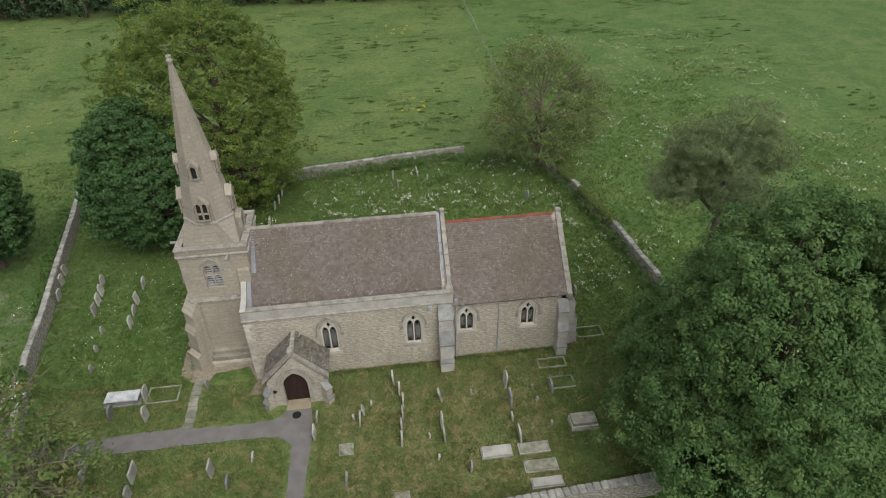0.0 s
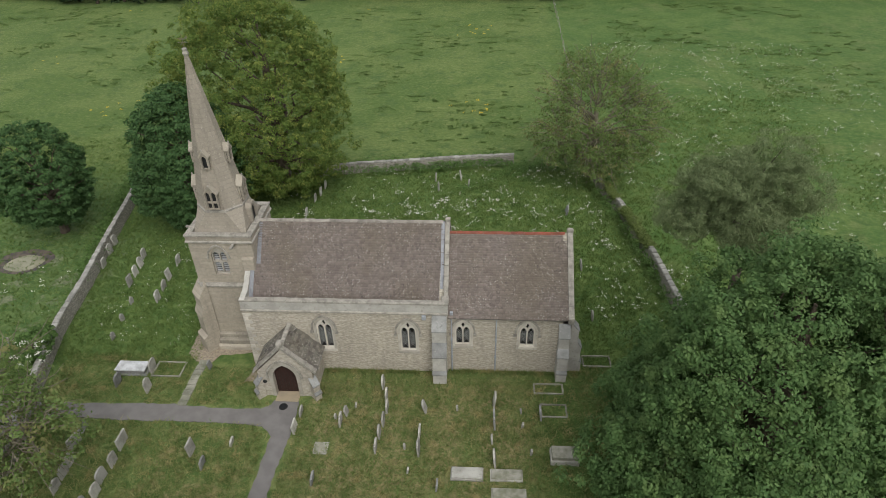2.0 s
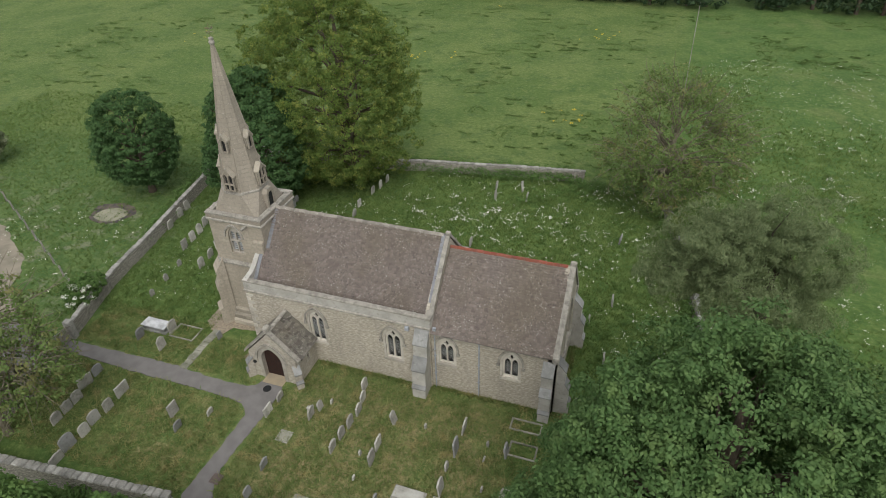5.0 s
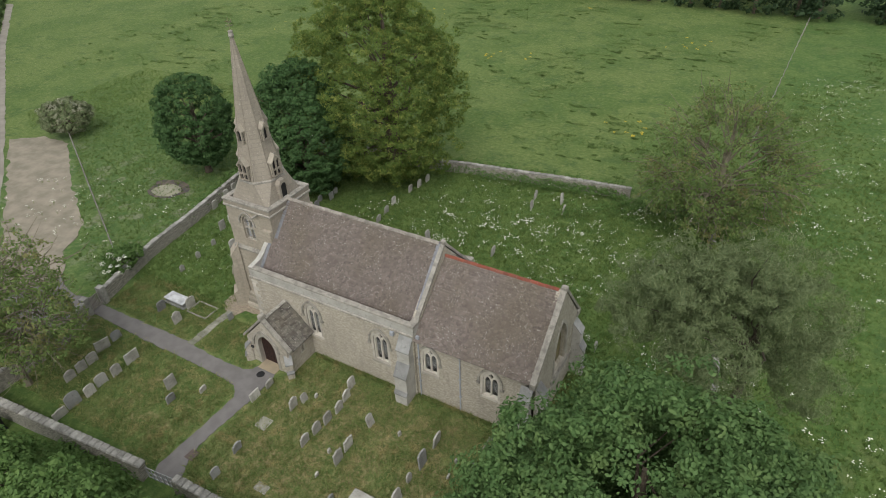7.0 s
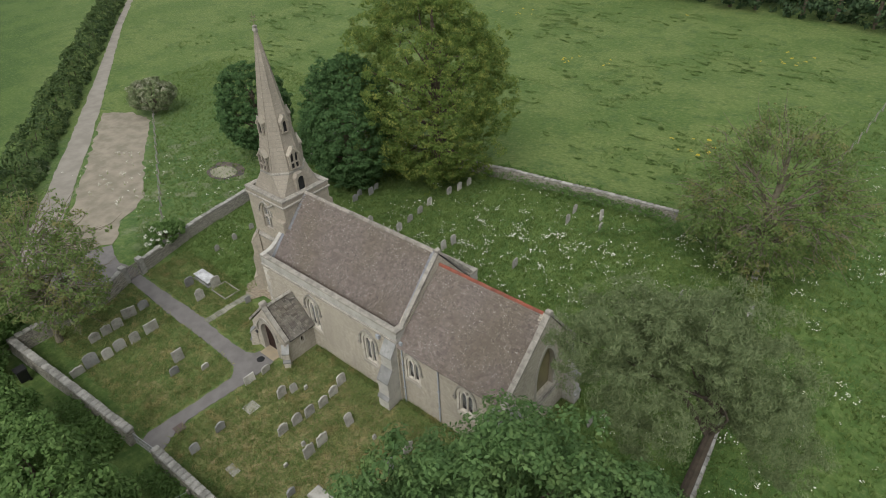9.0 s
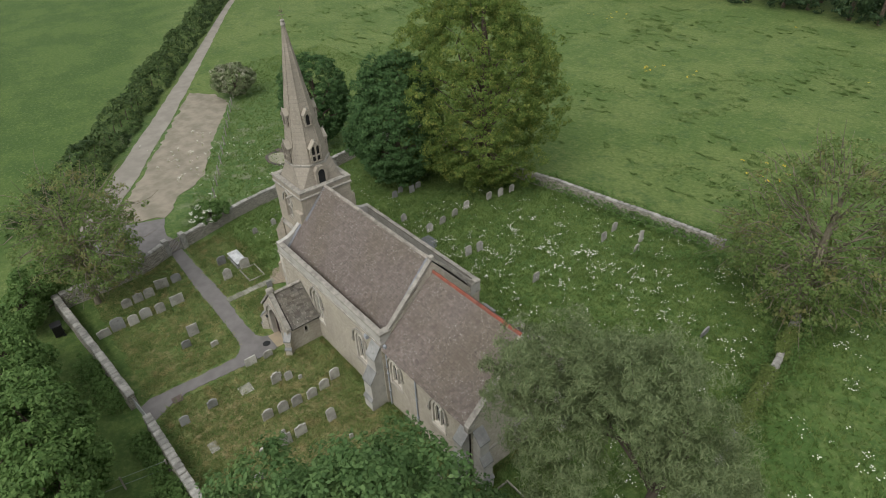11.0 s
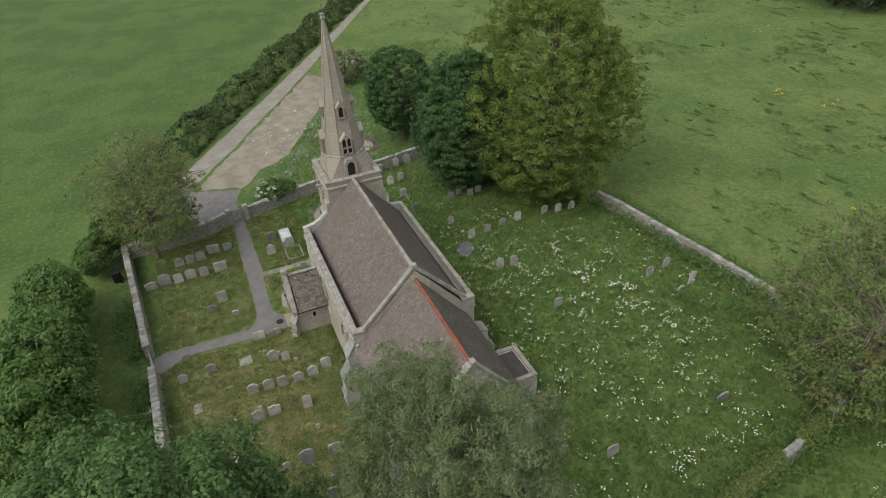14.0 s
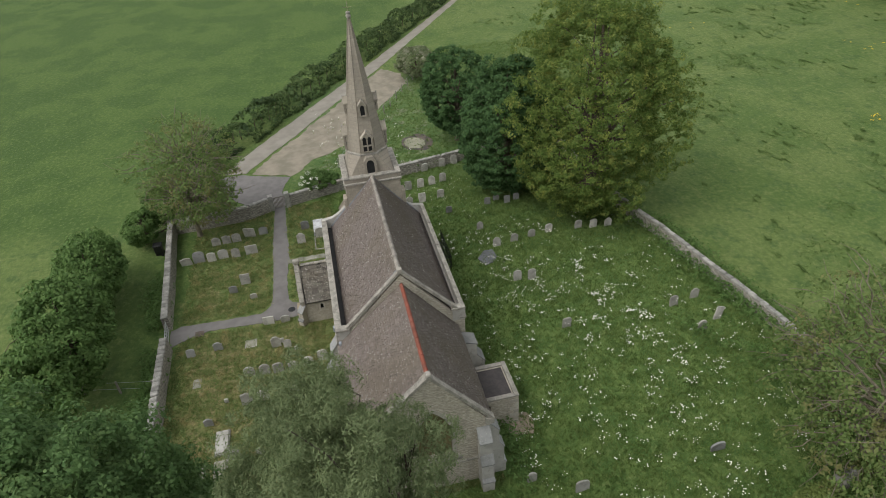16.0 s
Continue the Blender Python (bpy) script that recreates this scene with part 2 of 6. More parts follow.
def m_ground():
    """Grass: mown and dry in the south churchyard, lush elsewhere, rough pasture beyond the walls."""
    m = Mat("grass_ground", 0.95)
    sep = m.t.nodes.new("ShaderNodeSeparateXYZ")
    m.put(sep.inputs[0], m.pos())
    X, Y = sep.outputs[0], sep.outputs[1]
    w = m.math("MULTIPLY", m.math("SUBTRACT", m.noise(0.5, 3), 0.5), 3.0)
    Xw, Yw = m.math("ADD", X, w), m.math("ADD", Y, w)

    def inside(x0, x1, y0, y1, soft):
        a = m.math("MULTIPLY", m.ramp(Xw, x0 - soft, x0 + soft), m.ramp(Xw, x1 + soft, x1 - soft))
        return m.math("MULTIPLY", a, m.math("MULTIPLY", m.ramp(Yw, y0 - soft, y0 + soft), m.ramp(Yw, y1 + soft, y1 - soft)))
    lush = m.mix(m.ramp(m.noise(0.8, 6, rough=0.7), 0.38, 0.62), (0.064, 0.118, 0.027), (0.112, 0.168, 0.044))
    pasture = m.mix(m.ramp(m.noise(0.11, 5), 0.42, 0.58), (0.080, 0.132, 0.030), (0.118, 0.165, 0.045))
    pasture = m.mix(m.math("MULTIPLY", m.ramp(m.noise(0.42, 6, rough=0.7), 0.51, 0.62), 0.75), pasture, (0.060, 0.108, 0.028))
    pasture = m.mix(m.math("MULTIPLY", m.ramp(m.noise(0.95, 6, rough=0.75), 0.53, 0.63), 0.5), pasture, (0.175, 0.198, 0.070))
    meadow = m.mix(m.ramp(m.noise(0.2, 5, rough=0.65), 0.42, 0.58), (0.064, 0.124, 0.027), (0.093, 0.150, 0.037))
    meadow = m.mix(m.math("MULTIPLY", m.ramp(m.noise(0.55, 6, rough=0.72), 0.51, 0.62), 0.6), meadow, (0.050, 0.100, 0.024))
    meadow = m.mix(m.math("MULTIPLY", m.ramp(m.noise(0.16, 5, rough=0.7), 0.54, 0.64), 0.45), meadow, (0.138, 0.160, 0.060))
    col = m.mix(m.ramp(m.math("ADD", X, m.math("MULTIPLY", w, 0.2)), 15.8, 17.6), pasture, meadow)
    far = m.math("MULTIPLY", m.ramp(m.math("ADD", m.math("MULTIPLY", X, 0.53), Y), 2.0, -6.0), m.ramp(X, -18.0, -26.0))
    wide = m.mix(m.ramp(m.noise(0.12, 6, rough=0.65), 0.43, 0.57), (0.048, 0.094, 0.017), (0.072, 0.122, 0.025))
    col = m.mix(far, col, wide)
    col = m.mix(inside(-28, 18.5, 14, 55, 1.0), col, lush)
    mown = m.mix(m.ramp(m.noise(1.5, 6, rough=0.72), 0.40, 0.60), (0.082, 0.136, 0.035), (0.170, 0.200, 0.068))
    col = m.mix(inside(-21, 9.5, 17.5, 28.5, 0.6), col, mown)
    dry = m.mix(m.ramp(m.noise(2.4, 6, rough=0.78), 0.43, 0.57), (0.330, 0.258, 0.140), (0.118, 0.136, 0.047))
    drymask = m.math("MULTIPLY", inside(-4.5, 8.5, 18.5, 27.6, 0.8), m.ramp(m.noise(0.65, 5, rough=0.65), 0.32, 0.58))
    drymask2 = m.math("MULTIPLY", inside(-13, -6.5, 17.5, 23.0, 0.8), m.ramp(m.noise(0.75, 5, rough=0.65), 0.46, 0.66))
    col = m.mix(m.math("MULTIPLY", m.math("MAXIMUM", drymask, drymask2), 0.9), col, dry)
    bare = m.math("MULTIPLY", inside(-50, -23, 27, 42, 3.0), m.ramp(m.noise(0.42, 6, rough=0.75), 0.52, 0.60))
    col = m.mix(inside(-52, -23, 26, 52, 3.0), col, m.mix(m.ramp(m.noise(0.6, 5, rough=0.7), 0.45, 0.56), (0.062, 0.118, 0.030), (0.098, 0.152, 0.046)))
    col = m.mix(m.math("MULTIPLY", bare, 0.6), col, (0.24, 0.235, 0.17))
    mid = m.noise(2.6, 6, rough=0.72)
    col = m.mix(m.math("MULTIPLY", m.ramp(mid, 0.50, 0.60), 0.6), col, m.mix(0.6, col, (0.040, 0.078, 0.018)))
    col = m.mix(m.math("MULTIPLY", m.ramp(mid, 0.48, 0.38), 0.6), col, m.mix(0.4, col, (0.26, 0.29, 0.12)))
    fine = m.noise(9.0, 6, rough=0.75)
    col = m.mix(m.math("MULTIPLY", m.ramp(fine, 0.46, 0.66), 0.55), col, (0.045, 0.085, 0.02))
    m.color(col)
    m.bump(m.math("ADD", fine, m.math("MULTIPLY", m.noise(2.2, 4), 2.0)), 0.7, 0.08)
    return m.mat


GRASS = m_ground()
TUFT = m_leaf("grass_blades", (0.096, 0.162, 0.038), (0.172, 0.232, 0.070), (0.078, 0.138, 0.032), 0.35, 0.6)
DRYTUFT = m_leaf("dry_grass_blades", (0.105, 0.180, 0.044), (0.255, 0.265, 0.105), (0.40, 0.330, 0.16), 0.4, 1.1)
TUSSOCK = m_leaf("tussock_blades", (0.088, 0.150, 0.040), (0.140, 0.205, 0.062), None, 0.4)
LEAF_CHESTNUT = m_leaf("chestnut_leaves", (0.068, 0.138, 0.042), (0.134, 0.226, 0.075), (0.162, 0.246, 0.082), 0.4, 1.1)
LEAF_DARK = m_leaf("dark_maple_leaves", (0.040, 0.096, 0.030), (0.080, 0.152, 0.047), None, 0.3)
LEAF_LIME = m_leaf("lime_tree_leaves", (0.084, 0.150, 0.030), (0.172, 0.230, 0.050), (0.310, 0.340, 0.086), 0.46, 1.2)
LEAF_BROWN = m_leaf("sparse_ash_leaves", (0.115, 0.188, 0.052), (0.195, 0.258, 0.084), (0.250, 0.215, 0.095), 0.45, 0.6)
LEAF_FRESH = m_leaf("fresh_leaves", (0.080, 0.158, 0.040), (0.142, 0.230, 0.066), None, 0.38)
LEAF_PINE = m_leaf("pine_needles", (0.142, 0.192, 0.084), (0.235, 0.285, 0.142), None, 0.42)
LEAF_WOOD = m_leaf("far_wood_leaves", (0.022, 0.050, 0.020), (0.045, 0.082, 0.030), None, 0.2)


# ---- mesh helpers ----
def smooth(a, b, x):
    t = np.clip((np.asarray(x, float) - a) / (b - a), 0, 1)
    return t * t * (3 - 2 * t)


def gz(x, y):
    """Height of the ground."""
    return 0.35 * smooth(36, 41, y) * (1 - smooth(55, 62, y)) * smooth(-23, -17, x) * (1 - smooth(19, 25, x))


def gh(x, y):
    return float(gz(x, y))


def part(name, bm, material, parent=None, label=""):
    """Links a bmesh as one mesh object under a thing or a part."""
    me = bpy.data.meshes.new(name)
    bmesh.ops.recalc_face_normals(bm, faces=bm.faces)
    bm.to_mesh(me)
    bm.free()
    me.materials.append(material)
    ob = new(name, me)
    if parent:
        ob.parent = parent
        ob.matrix_parent_inverse = parent.matrix_world.inverted()
    if label:
        tagged(ob, label)
    return ob


def thing(name, label, category, at=(0, 0, 0), group="", kind=""):
    ob = new(name)
    ob.empty_display_size = 0.2
    ob.location = at
    bpy.context.view_layer.update()
    return tagged(ob, label, category, group, kind)


def np_mesh(name, co, faces, material, parent=None):
    """A mesh from arrays: co (n, 3), faces (m, k)."""
    me = bpy.data.meshes.new(name)
    k = faces.shape[1]
    me.vertices.add(len(co))
    me.vertices.foreach_set("co", np.asarray(co, np.float32).ravel())
    me.loops.add(faces.size)
    me.loops.foreach_set("vertex_index", faces.astype(np.int32).ravel())
    me.polygons.add(len(faces))
    me.polygons.foreach_set("loop_start", np.arange(0, faces.size, k, dtype=np.int32))
    me.update(calc_edges=True)
    me.materials.append(material)
    ob = new(name, me)
    if parent:
        ob.parent = parent
        ob.matrix_parent_inverse = parent.matrix_world.inverted()
    return ob


def box(bm, x0, x1, y0, y1, z0, z1, m=None):
    r = bmesh.ops.create_cube(bm, size=1.0)
    bmesh.ops.scale(bm, vec=(x1 - x0, y1 - y0, z1 - z0), verts=r["verts"])
    bmesh.ops.translate(bm, vec=((x0 + x1) / 2, (y0 + y1) / 2, (z0 + z1) / 2), verts=r["verts"])
    if m:
        bmesh.ops.transform(bm, matrix=m, verts=r["verts"])
    return r["verts"]


def bevel(bm, w=0.02, seg=1):
    bmesh.ops.bevel(bm, geom=list(bm.edges), offset=w, segments=seg, affect="EDGES", profile=0.6)


def boxes(*bs, w=0.0):
    bm = bmesh.new()
    for b in bs:
        box(bm, *b)
    if w:
        bevel(bm, w)
    return bm


def prism(bm, pts, fn, d0, d1, holes=()):
    """A flat outline, with holes, given thickness: fn(u, v, d) gives the place."""
    from_loops = [list(pts), *[list(h) for h in holes]]
    tris = tess([[Vector((u, v, 0)) for u, v in lp] for lp in from_loops])
    flat = [p for lp in from_loops for p in lp]
    a = [bm.verts.new(fn(u, v, d0)) for u, v in flat]
    b = [bm.verts.new(fn(u, v, d1)) for u, v in flat]
    for t in tris:
        if len(set(t)) == 3:
            bm.faces.new([a[i] for i in t])
            bm.faces.new([b[i] for i in reversed(t)])
    k = 0
    for lp in from_loops:
        n = len(lp)
        for i in range(n):
            j = (i + 1) % n
            bm.faces.new([a[k + i], a[k + j], b[k + j], b[k + i]])
        k += n
    return bm


from mathutils.geometry import tessellate_polygon as tess


def arch(cx, z0, w, zs, za, n=7):
    """A pointed arch: sill z0, springing zs, apex za."""
    h, a = za - zs, w / 2
    R = (h * h + a * a) / w
    top = math.acos(max(-1, min(1, (R - a) / R)))
    right = [(cx + a - R + R * math.cos(top * i / n), zs + R * math.sin(top * i / n)) for i in range(n + 1)]
    left = [(2 * cx - u, v) for u, v in reversed(right[:-1])]
    return [(cx - a, z0), (cx + a, z0)] + right + left


def tube(bm, pts, radii, seg=8):
    """A tapered tube through points."""
    rings = []
    for i, p in enumerate(pts):
        d = (pts[min(i + 1, len(pts) - 1)] - pts[max(i - 1, 0)]).normalized()
        u = d.orthogonal().normalized()
        v = d.cross(u)
        if rings:
            u = (last - d * last.dot(d)).normalized()
            v = d.cross(u)
        last = u
        rings.append([bm.verts.new(p + (u * math.cos(a) + v * math.sin(a)) * radii[i]) for a in (2 * math.pi * k / seg for k in range(seg))])
    for r0, r1 in zip(rings, rings[1:]):
        for k in range(seg):
            bm.faces.new([r0[k], r0[(k + 1) % seg], r1[(k + 1) % seg], r1[k]])
    bm.faces.new(rings[-1])
    bm.faces.new(list(reversed(rings[0])))


def vy(y0):
    """Facing south: u along x, v up, depth d into +y from y0."""
    return lambda u, v, d: Vector((u, y0 + d, v))


def vyn(y0):
    return lambda u, v, d: Vector((u, y0 - d, v))


def vx(x0):
    """Facing east: u along y, depth d into -x."""
    return lambda u, v, d: Vector((x0 - d, u, v))


def vxn(x0):
    return lambda u, v, d: Vector((x0 + d, u, v))


# ---- ground ----
def lines(lo, hi, step, reach):
    inner = list(np.arange(lo, hi + 0.01, step))
    out, s = [], step
    p = 0.0
    while p < reach:
        s *= 1.22
        p += s
        out.append(p)
    return np.array([lo - v for v in reversed(out)] + inner + [hi + v for v in out])


gx, gy = lines(-62, 36, 0.7, 1600), lines(8, 64, 0.7, 1600)
GX, GY = np.meshgrid(gx, gy, indexing="ij")
rng = np.random.default_rng(4)
bump = 0.012 * np.sin(GX * 1.9 + np.cos(GY * 1.3)) + 0.012 * np.sin(GY * 2.3 + np.cos(GX * 1.7))
outer = smooth(60, 80, GY) + smooth(22, 34, GX)
GZ = gz(GX, GY) + bump + np.clip(outer, 0, 1) * (0.25 * np.sin(GX * 0.21 + 1.0) * np.sin(GY * 0.17) + 0.08 * np.sin(GX * 0.7) * np.sin(GY * 0.6))
nx, ny = len(gx), len(gy)
idx = np.arange(nx * ny).reshape(nx, ny)
quads = np.stack([idx[:-1, :-1], idx[1:, :-1], idx[1:, 1:], idx[:-1, 1:]], -1).reshape(-1, 4)
ground = np_mesh("ground", np.stack([GX, GY, GZ], -1).reshape(-1, 3), quads, GRASS)
tagged(ground, "grassy churchyard and rough pasture", "ground", kind="structure")


def ragged(pts, amount, step=0.3, seed=3):
    """An outline with points added along its sides, each shifted a little."""
    r = random.Random(seed)
    out = []
    for (x0, y0), (x1, y1) in zip(pts, pts[1:] + pts[:1]):
        n = max(1, int(math.hypot(x1 - x0, y1 - y0) / step))
        out += [(x0 + (x1 - x0) * k / n + r.uniform(-amount, amount), y0 + (y1 - y0) * k / n + r.uniform(-amount, amount)) for k in range(n)]
    return out


def strip(name, pts, material, label, z=0.035, depth=0.12, category="path", rag=0.0, step=0.3):
    """A flat paved area of that outline, proud of the ground."""
    bm = bmesh.new()
    prism(bm, ragged(pts, rag, step) if rag else pts, lambda u, v, d: Vector((u, v, gh(u, v) + z - d)), 0, depth)
    return tagged(part(name, bm, material), label, category, kind="structure")


strip("path", [(-21.1, 24.9), (-17.8, 24.92), (-14.4, 25.03), (-12.4, 25.06), (-10.9, 24.92), (-8.8, 24.83), (-7.2, 24.92), (-6.7, 25.25), (-6.55, 25.6), (-5.05, 25.6), (-5.0, 25.0),
               (-4.93, 23.5), (-5.05, 22.2), (-5.15, 20.9), (-5.2, 19.4), (-5.0, 18.5), (-4.5, 17.5), (-4.15, 16.9), (-5.95, 16.7), (-6.2, 17.4), (-6.18, 18.6), (-6.1, 20.0), (-6.08, 21.2),
               (-6.03, 22.2), (-6.08, 22.9), (-6.3, 23.3), (-6.75, 23.62), (-7.7, 23.76), (-10.0, 23.8), (-12.7, 23.79), (-15.2, 23.78), (-17.7, 23.87), (-20.9, 23.95)],
      ASPHALT, "grey tarmac path through the churchyard", rag=0.045, step=0.25)
strip("lane", [(-29.6, 18.6), (-36.25, 22.7), (-44, 27.8), (-52.3, 33.2), (-64.4, 40.9), (-75.3, 47.7), (-92.3, 58.2), (-150, 95.2), (-151.5, 97.8), (-93.2, 60.1), (-74.6, 49.1),
               (-62.7, 42.1), (-56.7, 38.5), (-48.5, 33.6), (-43.1, 30.1), (-36.1, 25.8), (-32.9, 23.5), (-29.2, 21.1)],
      LANEGREY, "narrow pale dusty lane beside the hedge", 0.03, category="lane", rag=0.09, step=0.9)
strip("gravel_yard", [(-28.7, 21.7), (-32.8, 23.85), (-36.0, 26.1), (-43.0, 30.45), (-48.4, 33.95), (-56.2, 38.7), (-53.3, 41.0), (-49.6, 41.2), (-47.2, 40.0), (-43.5, 37.6), (-40, 35.3), (-37, 33.8),
                      (-33, 31.6), (-30.9, 29.4), (-30, 27.9), (-28.4, 26.7), (-27.2, 25.5)], GRAVEL, "bare beige gravel parking strip", 0.028, category="gravel yard", rag=0.2, step=0.6)
strip("lane_apron", [(-28.5, 21.5), (-27.0, 25.45), (-25.4, 24.95), (-23.9, 24.6), (-22.2, 25.1), (-21.15, 24.9), (-20.95, 23.95), (-21.6, 22.2), (-23.5, 20.4), (-27.5, 18.4), (-29.0, 18.6), (-28.95, 20.9)], ASPHALT, "dark tarmac apron before the wooden gate", 0.032, category="lane", rag=0.05)
strip("porch_floor", [(-6.5, 25.5), (-5.1, 25.5), (-5.1, 26.6), (-6.5, 26.6)], PORCHFLOOR, "worn sandy porch paving", 0.05, category="paving")
strip("gravel_margin", [(-13.3, 29.3), (-12.5, 28.6), (-11.6, 28.4), (-11.2, 29.2), (-9.2, 29.5), (-8.5, 28.2), (-8.9, 27.0), (-7.4, 27.1), (-7.4, 28.5), (-8.4, 30.4), (-12.4, 30.4), (-13, 35), (-13.6, 35)], PEBBLE, "brown pebbles round the tower foot", 0.03, category="gravel margin", rag=0.05)
strip("pond_mud", [(-30.6 + 2.1 * math.cos(a) * (1 + 0.12 * math.sin(3 * a)), 39.0 + 1.75 * math.sin(a)) for a in (k * math.tau / 20 for k in range(20))], MUD, "dark muddy rim of a puddle", 0.02, category="mud", rag=0.12, step=0.4)
strip("pond", [(-30.5 + 1.45 * math.cos(a) * (1 + 0.1 * math.sin(2 * a)), 38.75 + 1.15 * math.sin(a)) for a in (k * math.tau / 20 for k in range(20))], WATER, "shallow muddy puddle", 0.03, category="puddle", rag=0.06, step=0.3)

# ---- church ----
church = thing("church", "limestone parish church with broach spire and stone-slate roofs", "church", (-1, 32.2, 0))
NX0, NX1, NY0, NY1 = -8.5, 3.72, 28.32, 35.62      # nave walls
CX1, CY0, CY1 = 11.0, 28.5, 34.98                 # chancel walls
RIDGE_Y = 32.2
PZ = 5.48                                          # parapet top


def window(cx, z0, w, zs, za, face, depth0, name="window", hood=True, glassmat=None):
    """Two-light traceried window in an arched opening: frame, tracery, glass, lattice, hood, sill."""
    bm = bmesh.new()
    a = w / 2
    lw = w * 0.385
    lights = []
    for s in (-1, 1):
        c = cx + s * w * 0.225
        lights.append(arch(c, z0 + 0.06, lw, zs - 0.12, zs + 0.22, 4))
    q = 0.135 * w / 0.9
    qz = zs + (za - zs) * 0.50
    quatre = [(cx + (q * (1 + 0.35 * math.cos(4 * t))) * math.cos(t), qz + (q * (1 + 0.35 * math.cos(4 * t))) * 1.15 * math.sin(t)) for t in (k * math.tau / 16 for k in range(16))]
    prism(bm, arch(cx, z0, w, zs, za), face, depth0 + 0.10, depth0 + 0.24, lights + [quatre])
    win = part(name, bm, TRACERY, church, "pale stone tracery with two cusped lights")
    bm = bmesh.new()
    prism(bm, arch(cx, z0, w - 0.02, zs, za - 0.02), face, depth0 + 0.262, depth0 + 0.275)
    part("glass", bm, glassmat or GLASS, win)
    bm = bmesh.new()
    for s in (-1, 1):
        c = cx + s * w * 0.225
        zlo, zhi = z0 + 0.08, zs + 0.05
        step = 0.15
        for sg in (-1, 1):
            k = -12
            while k < 26:
                # clip each slanting lead came to the light's width
                pts = []
                for u in (-lw / 2, lw / 2):
                    pts.append((c + u, zlo + k * step + sg * u * 1.5))
                (u0, v0), (u1, v1) = pts
                lo, hi = min(v0, v1), max(v0, v1)
                if lo > zlo and hi < zhi:
                    prism(bm, [(u0, v0 - 0.014), (u1, v1 - 0.014), (u1, v1 + 0.014), (u0, v0 + 0.014)], face, depth0 + 0.245, depth0 + 0.258)
                k += 1
    part("lattice", bm, CAME, win, "grey diamond leadwork")
    bm = bmesh.new()
    out = arch(cx, z0, w + 0.26, zs, za + 0.16)
    prism(bm, out, face, depth0 - 0.015, depth0 + 0.12, [arch(cx, z0 + 0.012, w - 0.02, zs, za - 0.014)])
    part("surround", bm, ASHLAR, win, "dressed stone surround")
    if hood:
        bm = bmesh.new()
        o, i = arch(cx, zs - 0.25, w + 0.56, zs, za + 0.36)[2:], arch(cx, zs - 0.25, w + 0.36, zs, za + 0.24)[2:]
        o = [(o[0][0], zs - 0.2)] + o + [(o[-1][0], zs - 0.2)]
        i = [(i[0][0], zs - 0.2)] + i + [(i[-1][0], zs - 0.2)]
        prism(bm, o + list(reversed(i)), face, depth0 - 0.10, depth0 + 0.02)
        for s in (-1, 1):
            u = cx + s * (w / 2 + 0.25)
            prism(bm, [(u - 0.1, zs - 0.34), (u + 0.1, zs - 0.34), (u + 0.1, zs - 0.19), (u - 0.1, zs - 0.19)], face, depth0 - 0.12, depth0 + 0.02)
        part("hood_mould", bm, COPING, win, "weathered hood mould")
    bm = bmesh.new()
    prism(bm, [(cx - w / 2 - 0.14, z0 - 0.16), (cx + w / 2 + 0.14, z0 - 0.16), (cx + w / 2 + 0.14, z0 + 0.02), (cx - w / 2 - 0.14, z0 + 0.02)], face, depth0 - 0.05, depth0 + 0.2)
    part("sill", bm, ASHLAR, win)
    return win


# nave walls
T = 0.6
WINS = [(-3.72, 1.72, 1.0, 3.4, 4.12), (1.34, 1.68, 1.0, 3.3, 4.02)]
bm = prism(bmesh.new(), [(NX0, -0.2), (NX1, -0.2), (NX1, 4.72), (NX0, 4.72)], vy(NY0), 0, T, [arch(*w) for w in WINS])
part("nave_wall", bm, WALLSTONE, church)
bm = prism(bmesh.new(), [(NX0, -0.2), (NX1, -0.2), (NX1, 4.72), (NX0, 4.72)], vyn(NY1), 0, T)
part("nave_wall", bm, WALLSTONE, church)
for w in WINS:
    window(*w, vy(NY0), 0)
gable = lambda y0, y1, z0, ze, zr: [(y0, z0), (y1, z0), (y1, ze), (RIDGE_Y, zr), (y0, ze)]
bm = prism(bmesh.new(), gable(NY0 + T, NY1 - T, -0.2, 5.05, 8.35), vxn(NX0), 0, 0.5)
part("nave_wall", bm, WALLSTONE, church)
bm = prism(bmesh.new(), gable(NY0 + T, NY1 - T, -0.2, 5.1, 8.5), vx(NX1), 0, 0.5)
part("gable_wall", bm, WALLSTONE, church)
# string course and plain ashlar parapet
for yy, s in ((NY0, -1), (NY1, 1)):
    y0, y1 = sorted((yy + s * 0.10, yy - s * 0.30))
    part("string_course", boxes((NX0 - 0.05, NX1 + 0.05, y0, y1, 4.66, 4.80), w=0.03), COPING, church)
    y0, y1 = sorted((yy + s * 0.02, yy - s * (0.30 if s < 0 else 0.2)))
    part("parapet", boxes((NX0, NX1, y0, y1, 4.80, PZ - 0.12)), PARAPET, church, "pale ashlar parapet")
    n = 13
    for k in range(n):
        L = (NX1 - NX0 + 0.1) / n
        a = NX0 - 0.05 + k * L
        part("coping_stone", boxes((a + 0.003, a + L - 0.003, y0 - 0.025, y1 + 0.025, PZ - 0.12, PZ + 0.02 * ((k * 7) % 3) / 3), w=0.02), COPING, church)
    gy0, gy1 = sorted((yy + s * -0.30, yy - s * 0.75))
    part("gutter", boxes((NX0 + 0.1, NX1 - 0.1, gy0, gy1, 4.7, 4.86)), DARKLEAD, church, "dark lead parapet gutter")
